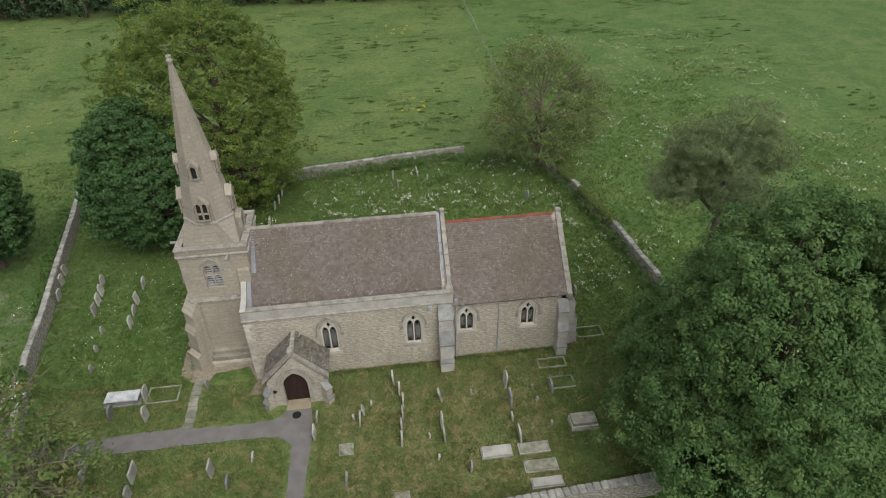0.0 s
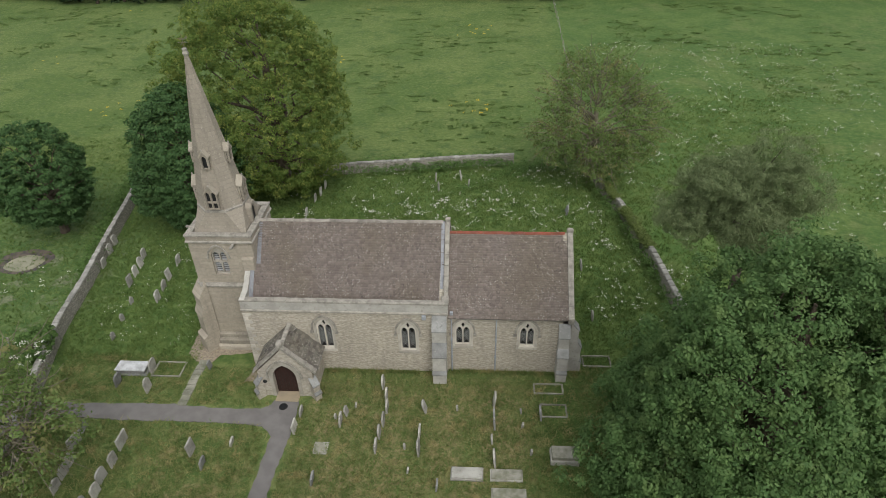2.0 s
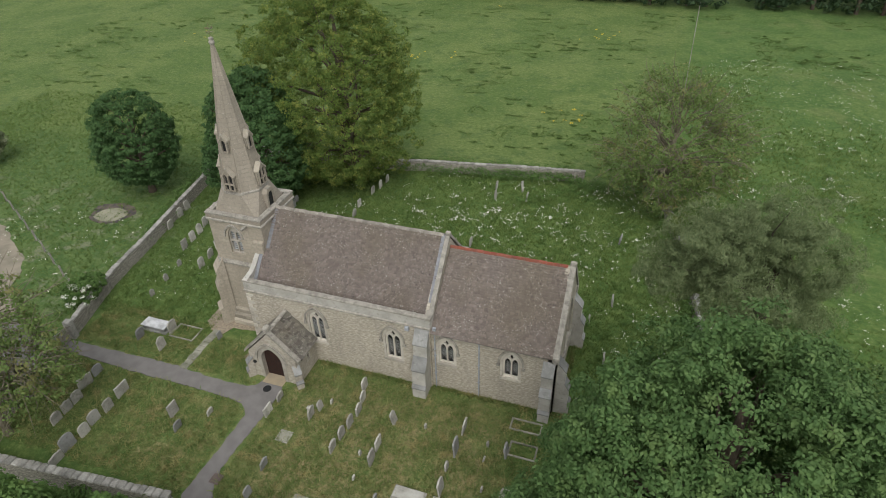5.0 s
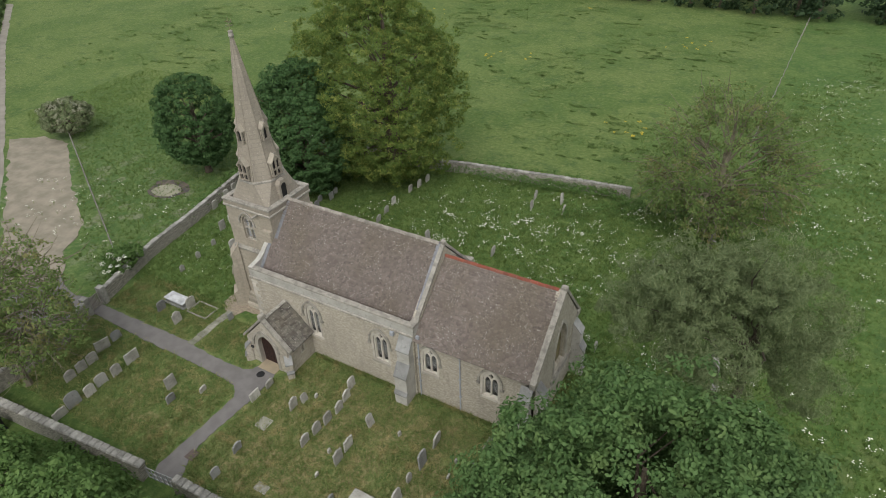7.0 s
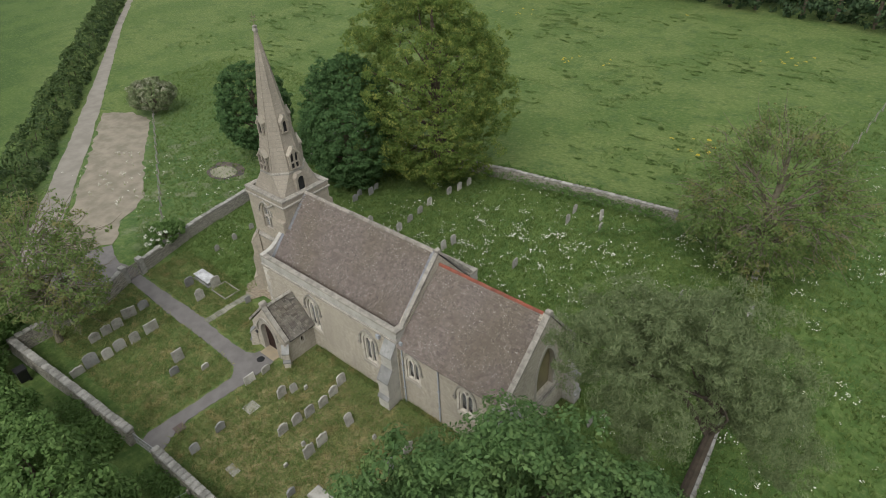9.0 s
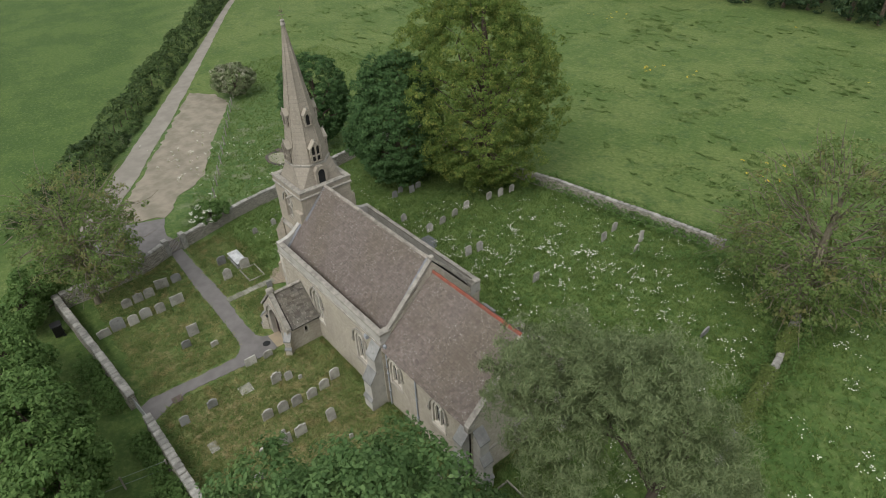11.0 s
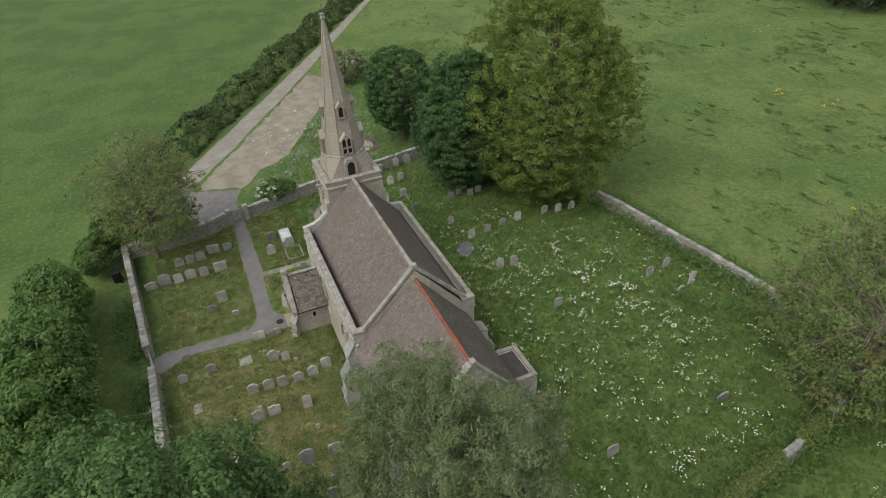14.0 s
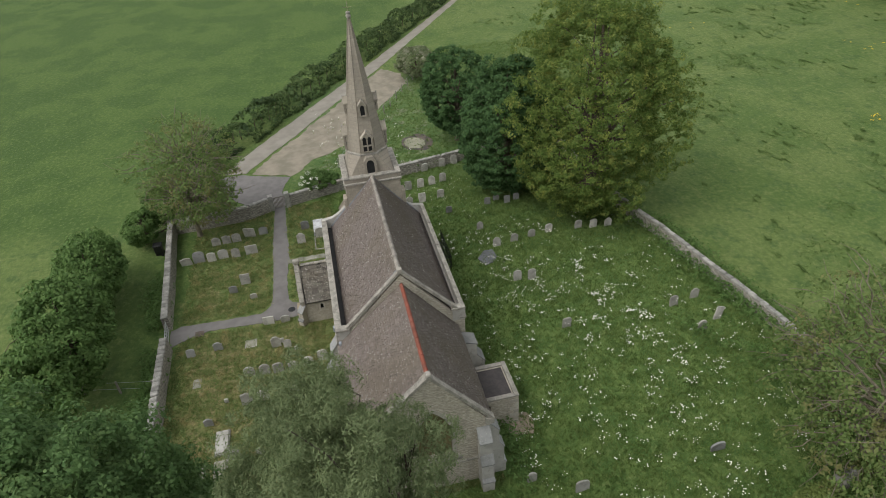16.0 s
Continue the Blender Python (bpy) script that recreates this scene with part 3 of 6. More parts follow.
# raised ends of the west parapet
for yy, s in ((NY0, 1), (NY1, -1)):
    bm = bmesh.new()
    pts = [(yy, 4.6), (yy + s * 2.3, 4.6), (yy + s * 2.3, 6.75), (yy + s * 1.75, 6.3), (yy + s * 1.2, 5.85), (yy + s * 0.75, 5.6), (yy, PZ)]
    prism(bm, pts, vxn(NX0 - 0.02), 0, 0.32)
    part("parapet", bm, PARAPET, church)


def sloped(bm, x0, x1, ya, za, yb, zb, up, thick):
    """A slab that follows a slope in y and z."""
    d = Vector((0, yb - ya, zb - za)).normalized()
    nrm = Vector((0, -d.z, d.y))
    if nrm.z < 0:
        nrm = -nrm
    A, B = Vector((0, ya, za)) + nrm * up, Vector((0, yb, zb)) + nrm * up
    vs = [bm.verts.new(p + Vector((x, 0, 0)) + nrm * t) for x in (x0, x1) for p in (A, B) for t in (0, thick)]
    for f in ((0, 1, 3, 2), (4, 6, 7, 5), (0, 4, 5, 1), (2, 3, 7, 6), (0, 2, 6, 4), (1, 5, 7, 3)):
        bm.faces.new([vs[i] for i in f])


def slate_mesh(x0, x1, ya, za, yb, zb, w, course, seed, skip=None):
    """Courses of slates on one slope, as arrays: eaves at (ya, za), ridge at (yb, zb)."""
    r = np.random.default_rng(seed)
    up = np.array([0, yb - ya, zb - za]); L = np.linalg.norm(up); up = up / L
    nrm = np.array([0, -up[2], up[1]]); nrm = nrm if nrm[2] > 0 else -nrm
    co, n = [], 0
    rows = int(L / course)
    for k in range(rows + 1):
        s0 = k * course
        s1 = min(s0 + course * 1.75, L)
        x = x0 - r.uniform(0, w)
        while x < x1:
            ww = w * r.uniform(0.65, 1.35)
            a, b = max(x, x0) + 0.006, min(x + ww, x1) - 0.006
            x += ww
            if b - a < 0.05 or s1 - s0 < 0.03:
                continue
            j = r.normal(0, 0.012)
            lift = 0.058 + abs(r.normal(0, 0.014))
            tilt = r.normal(0, 0.006)
            for s, h, dt in ((s0 + j, lift, tilt), (s1, 0.004, 0)):
                for xx, sg in ((a, -1), (b, 1)):
                    co.append(np.array([xx, ya, za]) + up * s + nrm * (h + dt * sg))
            for xx in (a, b):
                co.append(np.array([xx, ya, za]) + up * (s0 + j) + nrm * (lift - 0.065))
            n += 1
    co = np.array(co)
    return co


def slate_roof(name, x0, x1, ya, za, yb, zb, w, course, seed, material=SLATE):
    """A roof slope: deck, and the laid slates as one joined part."""
    bm = bmesh.new()
    sloped(bm, x0, x1, ya, za, yb, zb, -0.12, 0.1)
    roof = part(name, bm, DARKLEAD, church)
    co = slate_mesh(x0, x1, ya, za, yb, zb, w, course, seed)
    n = len(co) // 6
    base = np.arange(n)[:, None] * 6
    q = np.concatenate([base + [0, 1, 3, 2], base + [4, 5, 1, 0]])
    q = q if yb > ya else q[:, ::-1]
    sl = np_mesh("slate_covering", co, q, material, roof)
    tagged(sl, "brown-grey stone slates with lichen spots", kind="stuff")
    return roof


NR = 8.6
slate_roof("nave_roof", -8.05, NX1 - 0.25, NY0 + 0.62, 4.95, RIDGE_Y, NR, 0.2, 0.152, 1)
slate_roof("nave_roof", -8.05, NX1 - 0.25, NY1 - 0.45, 4.95, RIDGE_Y, NR, 0.2, 0.152, 2)
CR = 7.85
slate_roof("chancel_roof", NX1 + 0.02, CX1 - 0.25, CY0 - 0.22, 4.42, RIDGE_Y, CR, 0.2, 0.152, 3)
slate_roof("chancel_roof", NX1 + 0.02, CX1 - 0.25, CY1 + 0.18, 4.2, RIDGE_Y, CR, 0.2, 0.152, 4)


def ridge_tiles(x0, x1, z, n, material, name, r=0.105):
    """Ridge pieces laid end to end."""
    L = (x1 - x0) / n
    for k in range(n):
        bm = bmesh.new()
        a, b = x0 + k * L + 0.008, x0 + (k + 1) * L - 0.008
        o = [(-r * 1.25, -r * 0.85), (-r * 0.55, 0.02), (0, r * 0.42), (r * 0.55, 0.02), (r * 1.25, -r * 0.85)]
        i = [(u * 0.78, v - 0.035) for u, v in reversed(o)]
        dz = 0.012 * math.sin(k * 2.1)
        prism(bm, o + i, lambda u, v, d: Vector((a + d * (b - a), RIDGE_Y + u, z + v + dz)), 0, 1)
        part(name, bm, material, church)


ridge_tiles(-7.85, NX1 - 0.35, NR + 0.06, 26, RIDGESTONE, "ridge_stone")
ridge_tiles(NX1 + 0.02, CX1 - 0.38, CR + 0.08, 17, REDTILE, "ridge_tile", 0.088)


def gable_coping(x0, x1, ya, yn, za, yb, zb, n, name="coping_stone", kneel=True):
    """Coping stones up both slopes of a gable to an apex stone."""
    for s in (1, -1):
        Y0 = ya if s > 0 else yn
        for k in range(n):
            f0, f1 = k / n, (k + 1) / n
            bm = bmesh.new()
            sloped(bm, x0, x1, Y0 + (yb - Y0) * (f0 + 0.0015), za + (zb - za) * (f0 + 0.0015), Y0 + (yb - Y0) * (f1 - 0.0015), za + (zb - za) * (f1 - 0.0015), -0.02, 0.15)
            part(name, bm, COPING, church)
        if kneel:
            y0, y1 = sorted((Y0 - s * 0.12, Y0 + s * 0.35))
            part("kneeler", boxes((x0 - 0.02, x1 + 0.02, y0 if s > 0 else y0, y1, za - 0.32, za + 0.14), w=0.04), COPING, church)
    part("apex_stone", boxes((x0 - 0.02, x1 + 0.02, RIDGE_Y - 0.14, RIDGE_Y + 0.14, zb - 0.05, zb + 0.26), w=0.05), COPING, church)


gable_coping(NX1 - 0.22, NX1 + 0.04, NY0 + 0.55, NY1 - 0.4, 5.35, RIDGE_Y, 8.62, 7, kneel=False)
for s, yy in ((1, NY0), (-1, NY1)):
    y0, y1 = sorted((yy - s * 0.06, yy + s * 0.75))
    part("coping_stone", boxes((NX1 - 0.36, NX1 + 0.08, y0, y1, PZ - 0.14, PZ + 0.03), w=0.03), COPING, church)
    part("parapet", boxes((NX1 - 0.36, NX1 + 0.03, y0 + 0.05, y1 - 0.02, 4.6, PZ - 0.13)), PARAPET, church)
# lead flashings
for s in (1, -1):
    Y0 = NY0 + 0.62 if s > 0 else NY1 - 0.45
    YT = RIDGE_Y + s * (30.4 - RIDGE_Y)
    for a in ((NX1 - 0.46, NX1 - 0.27, Y0, 4.98, RIDGE_Y, NR), (-7.84, -7.60, YT, 4.98 + (NR - 4.98) * (YT - Y0) / (RIDGE_Y - Y0), RIDGE_Y, NR - 0.03), (-8.18, -7.95, Y0, 4.98, YT, 4.98 + (NR - 4.98) * (YT - Y0) / (RIDGE_Y - Y0))):
        bm = bmesh.new()
        sloped(bm, *a, 0.05, 0.018)
        part("lead_flashing", bm, LEAD, church, "blue-grey lead flashing")

# chancel
CW = [(4.62, 2.08, 0.95, 3.3, 3.98), (8.45, 2.08, 0.95, 3.3, 3.98)]
bm = prism(bmesh.new(), [(NX1, -0.2), (CX1, -0.2), (CX1, 4.4), (NX1, 4.4)], vy(CY0), 0, T, [arch(*w) for w in CW])
part("chancel_wall", bm, WALLSTONE, church)
bm = prism(bmesh.new(), [(NX1, -0.2), (CX1, -0.2), (CX1, 4.4), (NX1, 4.4)], vyn(CY1), 0, T)
part("chancel_wall", bm, WALLSTONE, church)
for w in CW:
    window(*w, vy(CY0), 0)
EW = (RIDGE_Y, 2.35, 1.75, 4.0, 5.75)
bm = prism(bmesh.new(), gable(CY0, CY1, -0.2, 4.35, 7.95), vx(CX1 - 0.002), 0, 0.5, [arch(*EW)])
part("gable_wall", bm, WALLSTONE, church)
bm = prism(bmesh.new(), arch(EW[0], EW[1], 1.74, 4.0, 5.74), vx(CX1), 0.30, 0.33)
win = part("east_window", bm, OLIVEGLASS_SKYLIT, church, "tall pointed window behind olive protective glazing coloured with sky reflection")
bm = prism(bmesh.new(), arch(EW[0], EW[1] - 0.02, 2.1, 4.0, 5.98), vx(CX1), -0.03, 0.10, [arch(EW[0], EW[1] + 0.01, 1.72, 4.0, 5.73)])
part("surround", bm, ASHLAR, win)
bm = bmesh.new()
for u in (-0.29, 0.29):
    prism(bm, [(RIDGE_Y + u - 0.04, 2.35), (RIDGE_Y + u + 0.04, 2.35), (RIDGE_Y + u + 0.04, 5.0), (RIDGE_Y + u - 0.04, 5.0)], vx(CX1), 0.335, 0.42)
part("mullion", bm, ASHLAR, win)
bm = prism(bmesh.new(), [(30.9, 2.05), (33.5, 2.05), (33.5, 2.25), (30.9, 2.25)], vx(CX1), -0.09, 0.2)
part("sill", bm, COPING, win)
gable_coping(CX1 - 0.25, CX1 + 0.07, CY0 - 0.12, CY1 + 0.1, 4.45, RIDGE_Y, 7.98, 7)
# eaves course
part("eaves_course", boxes((NX1 + 0.05, CX1 - 0.45, CY0 - 0.07, CY0 + 0.2, 4.22, 4.38), w=0.02), COPING, church)
part("string_course", boxes((CX1 - 0.05, CX1 + 0.08, CY0 + 0.5, CY1 - 0.5, 1.7, 1.84), w=0.03), COPING, church)


def buttress(m, w, stages, material=PARAPET, cap=None):
    """A stepped buttress: stages of (projection, height of the slope's foot, height of its head), from the ground up."""
    prof, z = [(0, -0.2)], -0.2
    prof.append((stages[0][0], -0.2))
    for i, (p, za, zb) in enumerate(stages):
        prof.append((p, za))
        nxt = stages[i + 1][0] if i + 1 < len(stages) else 0
        prof.append((nxt, zb))
    bm = bmesh.new()
    prism(bm, prof, lambda u, v, d: m @ Vector((d * w - w / 2, -u, v)), 0, 1)
    b = part("buttress", bm, material, church, "stepped weathered buttress")
    for i, (p, za, zb) in enumerate(stages):
        nxt = stages[i + 1][0] if i + 1 < len(stages) else 0
        bm = bmesh.new()
        prism(bm, [(p + 0.05, za - 0.03), (nxt - 0.01, zb + 0.02), (nxt - 0.01, zb + 0.07), (p + 0.05, za + 0.05)], lambda u, v, d: m @ Vector((d * (w + 0.06) - w / 2 - 0.03, -u, v)), 0, 1)
        part("weathering", bm, cap or GRAVEDARK, b)
    return b


ST = [(1.05, 0.75, 0.95), (0.95, 2.1, 2.85), (0.5, 3.75, 4.6)]
buttress(pose(3.25, NY0, 0), 0.82, ST)
buttress(pose(4.25, CY1 - 0.1, 0, 0, 0, 180), 0.9, [(1.75, 0.6, 0.75), (1.6, 1.9, 2.5), (1.15, 3.35, 3.75)])
SC = [(0.85, 0.7, 0.85), (0.75, 1.95, 2.4), (0.5, 3.3, 3.95)]
buttress(pose(CX1 - 0.42, CY0, 0), 0.62, SC)
buttress(pose(CX1, CY0 + 0.45, 0, 0, 0, 90), 0.62, SC)
buttress(pose(CX1, CY1 - 0.35, 0, 0, 0, 90), 0.62, SC)
buttress(pose(CX1 - 0.42, CY1, 0, 0, 0, 180), 0.62, SC)
# rainwater pipes
for x, y, z1 in ((6.6, CY0 - 0.07, 4.3), (3.95, CY0 - 0.08, 4.6)):
    bm = bmesh.new()
    tube(bm, [Vector((x, y, 0)), Vector((x, y, z1))], [0.045, 0.045], 10)
    box(bm, x - 0.09, x + 0.09, y - 0.07, y + 0.07, z1, z1 + 0.2)
    for z in (1.2, 2.6):
        box(bm, x - 0.07, x + 0.07, y - 0.055, y + 0.065, z, z + 0.06)
    part("rainwater_pipe", bm, PIPE, church, "grey painted iron rainwater pipe")
bm = boxes((-0.12 + 2.35, 0.12 + 2.35, NY0 - 0.2, NY0 + 0.02, 4.35, 4.66), w=0.03)
part("spout", bm, PIPE, church)

# vestry
VX0, VX1, VY1, VZ = 5.4, 8.05, 37.45, 2.15
bm = prism(bmesh.new(), [(VX0, -0.1), (VX1, -0.1), (VX1, VZ), (VX0, VZ)], vyn(VY1), 0, 0.3)
ves = part("vestry_wall", bm, WALLSTONE, church)
bm = prism(bmesh.new(), [(CY1, -0.1), (VY1 - 0.3, -0.1), (VY1 - 0.3, VZ), (CY1, VZ)], vx(VX1), 0, 0.3, [[(CY1 + 0.1, 0.0), (CY1 + 0.9, 0.0), (CY1 + 0.9, 1.8), (CY1 + 0.1, 1.8)]])
part("vestry_wall", bm, WALLSTONE, church)
part("vestry_wall", boxes((VX0, VX0 + 0.3, CY1, VY1 - 0.3, -0.1, VZ)), WALLSTONE, church)
part("vestry_roof", boxes((VX0 + 0.25, VX1 - 0.25, CY1, VY1 - 0.25, VZ - 0.12, VZ - 0.02)), FELT, church, "dark felt flat roof")
bm = boxes((VX0 - 0.03, VX1 + 0.03, VY1 - 0.24, VY1 + 0.03, VZ, VZ + 0.11), (VX1 - 0.24, VX1 + 0.03, CY1, VY1 - 0.242, VZ, VZ + 0.107), (VX0 - 0.03, VX0 + 0.24, CY1, VY1 - 0.242, VZ, VZ + 0.107), w=0.02)
part("vestry_coping", bm, COPING, church)
bm = boxes((VX1 - 0.22, VX1 - 0.16, CY1 + 0.1, CY1 + 0.9, 0, 1.8))
dr = part("vestry_door", bm, OAK, church, "dark brown plank door")

# tower
TX0, TX1, TY0, TY1 = -11.72, -7.86, 30.35, 34.12
TCX, TCY = -9.79, 32.24
SILL = (-10.05, 5.75, 0.95, 7.0, 7.75)
bm = prism(bmesh.new(), [(TX0, 5.0), (TX1, 5.0), (TX1, 8.2), (TX0, 8.2)], vy(TY0), 0, 0.7, [arch(*SILL)])
part("tower_wall", bm, TOWERSTONE, church)
part("tower_wall", boxes((TX0, TX1, TY1 - 0.7, TY1, 5.0, 8.2)), TOWERSTONE, church)
bm = prism(bmesh.new(), [(TY0 + 0.7, 5.0), (TY1 - 0.7, 5.0), (TY1 - 0.7, 8.2), (TY0 + 0.7, 8.2)], vxn(TX0), 0, 0.7, [arch(32.24, 5.75, 0.95, 7.0, 7.75)])
part("tower_wall", bm, TOWERSTONE, church)
part("tower_wall", boxes((TX1 - 0.7, TX1, TY0 + 0.7, TY1 - 0.7, 5.0, 8.2)), TOWERSTONE, church)


def belfry(cx, face):
    bm = prism(bmesh.new(), arch(cx, 5.75, 0.95, 7.0, 7.75), face, 0.14, 0.28,
               [arch(cx - 0.235, 5.82, 0.40, 6.40, 6.62, 4), arch(cx + 0.235, 5.82, 0.40, 6.40, 6.62, 4), arch(cx - 0.225, 6.70, 0.38, 7.08, 7.36, 4), arch(cx + 0.225, 6.70, 0.38, 7.08, 7.36, 4)])
    w = part("belfry_window", bm, ASHLAR, church, "belfry window with grey louvres")
    for k in range(9):
        z = 5.85 + k * 0.165
        bm = prism(bmesh.new(), [(cx - 0.46, z), (cx + 0.46, z), (cx + 0.46, z + 0.085), (cx - 0.46, z + 0.085)], lambda u, v, d: face(u, v, 0.29 + d + (v - z) * 0.5), 0, 0.02)
        part("louvre", bm, LOUVRE, w)
    # black sheet behind the louvres, painting the dark of the tower interior
    bm = prism(bmesh.new(), arch(cx, 5.76, 0.94, 7.0, 7.74), face, 0.42, 0.45)
    part("backing", bm, IRON_SHADE, w)
    o, i = arch(cx, 6.9, 1.42, 7.0, 8.02)[2:], arch(cx, 6.9, 1.22, 7.0, 7.90)[2:]
    bm = prism(bmesh.new(), o + list(reversed(i)), face, -0.09, 0.02)
    part("hood_mould", bm, COPING, w)


belfry(-10.05, vy(TY0))
belfry(32.24, vxn(TX0))
# lower stage, with clasping west corners
def stage(name, z0, z1, g, cut, material, top=0.0):
    """One tier of the tower foot: outline grown by g with the west corners cut off."""
    def outline(e):
        x0, y0, x1, y1 = TX0 - g + e, TY0 - g + e, TX1, TY1 + g - e
        return [(x0 + cut, y0), (x1, y0), (x1, y1), (x0 + cut, y1), (x0, y1 - cut), (x0, y0 + cut)]
    bm = bmesh.new()
    a = [bm.verts.new((x, y, z0)) for x, y in outline(0)]
    b = [bm.verts.new((x, y, z1 - top)) for x, y in outline(0)]
    c = [bm.verts.new((x, y, z1)) for x, y in outline(top * 0.9)]
    for p, q in ((a, b), (b, c)):
        for k in range(6):
            bm.faces.new([p[k], p[(k + 1) % 6], q[(k + 1) % 6], q[k]])
    bm.faces.new(c)
    return part(name, bm, material, church)


stage("plinth", -0.2, 0.42, 0.62, 1.0, PLINTH, 0.10)
stage("plinth", 0.40, 0.85, 0.48, 0.9, PLINTH, 0.12)
stage("plinth", 0.83, 1.25, 0.34, 0.8, PLINTH, 0.12)
stage("tower_wall", 1.2, 5.0, 0.16, 0.35, TOWERSTONE, 0.0)
stage("string_course", 4.95, 5.17, 0.24, 0.38, COPING, 0.12)
for m, st in ((pose(TX0 + 0.15, TY0 + 0.1, 0, 0, 0, -45), [(1.05, 1.2, 1.35), (0.8, 2.9, 3.4), (0.62, 4.3, 5.2)]), (pose(TX0 + 0.15, TY1 - 0.1, 0, 0, 0, -135), [(1.05, 1.2, 1.35), (0.8, 2.9, 3.4), (0.62, 4.3, 5.2)])):
    buttress(m, 1.0, st, TOWERSTONE, TOWERSTONE)
for y0, y1 in ((TY0 - 0.28, TY0), (TY1, TY1 + 0.28)):
    bm = boxes((TX1 - 0.75, TX1 - 0.02, y0, y1, 1.0, 7.15), w=0.04)
    part("pilaster", bm, TOWERSTONE, church, "flat corner pilaster")
part("cornice", boxes((TX0 - 0.12, TX1 + 0.12, TY0 - 0.12, TY1 + 0.12, 8.1, 8.28), w=0.05), COPING, church)
for b in ((TX0 - 0.05, TX1 + 0.05, TY0 - 0.05, TY0 + 0.25), (TX0 - 0.05, TX1 + 0.05, TY1 - 0.25, TY1 + 0.05), (TX0 - 0.05, TX0 + 0.25, TY0 + 0.25, TY1 - 0.25), (TX1 - 0.25, TX1 + 0.05, TY0 + 0.25, TY1 - 0.25)):
    part("tower_parapet", boxes((*b, 8.27, 8.55)), SPIRESTONE, church)
    part("coping_stone", boxes((b[0] - 0.05, b[1] + 0.05, b[2] - 0.05 if b[2] < TY0 or b[2] > TY1 - 0.5 else b[2] + 0.052, b[3] + 0.05 if b[3] > TY1 or b[3] < TY0 + 0.5 else b[3] - 0.052, 8.55, 8.69), w=0.03), COPING, church)
part("tower_roof", boxes((TX0 + 0.2, TX1 - 0.2, TY0 + 0.2, TY1 - 0.2, 8.0, 8.3)), LEAD, church)

# spire: square broached base turning to an octagon
TOPZ, BZ = 18.6, 9.95
AP = 1.33                                         # half width of the octagon at its foot


def octa(ap, z, bm):
    r = ap / math.cos(math.pi / 8)
    return [bm.verts.new((TCX + r * math.cos(math.pi / 8 + k * math.pi / 4), TCY + r * math.sin(math.pi / 8 + k * math.pi / 4), z)) for k in range(8)]


bm = bmesh.new()
o = octa(AP + 0.02, BZ, bm)
hb = 1.62
sq = [bm.verts.new((TCX + sx * hb, TCY + sy * hb, 8.25)) for sx, sy in ((1, 1), (-1, 1), (-1, -1), (1, -1))]
for k in range(4):
    bm.faces.new([o[2 * k], o[2 * k + 1], sq[k]])
    nx_ = sq[(k + 1) % 4]
    bm.faces.new([sq[k], o[2 * k + 1], o[(2 * k + 2) % 8], nx_])
part("spire_base", bm, SPIRESTONE, church, "smooth broached spire base")
bm = bmesh.new()
a, b = octa(AP + 0.07, BZ - 0.06, bm), octa(AP + 0.07, BZ + 0.04, bm)
c = octa(AP - 0.05, BZ + 0.12, bm)
for p, q in ((a, b), (b, c)):
    for k in range(8):
        bm.faces.new([p[k], p[(k + 1) % 8], q[(k + 1) % 8], q[k]])
bm.faces.new(c)
bm.faces.new(list(reversed(a)))
part("spire_band", bm, COPING, church)
bm = bmesh.new()
rings = [octa(AP * (1 - f) + 0.075 * f, BZ + (TOPZ - BZ) * f, bm) for f in (0, 0.25, 0.5, 0.75, 1.0)]
for p, q in zip(rings, rings[1:]):
    for k in range(8):
        bm.faces.new([p[k], p[(k + 1) % 8], q[(k + 1) % 8], q[k]])
bm.faces.new(rings[-1])
part("spire", bm, SPIRESTONE, church, "tapering octagonal stone spire")
for k in range(8):
    bm = bmesh.new()
    a = math.pi / 8 + k * math.pi / 4
    r0, r1 = AP / math.cos(math.pi / 8), 0.075 / math.cos(math.pi / 8)
    tube(bm, [Vector((TCX + r0 * math.cos(a), TCY + r0 * math.sin(a), BZ)), Vector((TCX + r1 * math.cos(a), TCY + r1 * math.sin(a), TOPZ))], [0.045, 0.03], 6)
    part("spire_arris", bm, SPIRESTONE, church)
bm = bmesh.new()
tube(bm, [Vector((TCX, TCY, z)) for z in (18.55, 18.65, 18.72, 18.85, 18.95, 19.0)], [0.09, 0.15, 0.17, 0.12, 0.15, 0.07], 10)
part("capstone", bm, COPING, church)
bm = bmesh.new()
tube(bm, [Vector((TCX, TCY, 18.95)), Vector((TCX, TCY, 19.75))], [0.02, 0.012], 6)
box(bm, TCX - 0.28, TCX + 0.28, TCY - 0.012, TCY + 0.012, 19.25, 19.28)
box(bm, TCX - 0.012, TCX + 0.012, TCY - 0.28, TCY + 0.28, 19.22, 19.25)
prism(bm, [(-0.3, 19.45), (-0.12, 19.5), (0.1, 19.47), (0.25, 19.62), (0.3, 19.5), (0.2, 19.42), (-0.1, 19.4)], lambda u, v, d: Vector((TCX + u, TCY + d, v)), -0.01, 0.01)
part("weathervane", bm, GILT, church, "small weathered gilt weathervane")


def apo(z):
    return AP + (0.075 - AP) * (z - BZ) / (TOPZ - BZ)


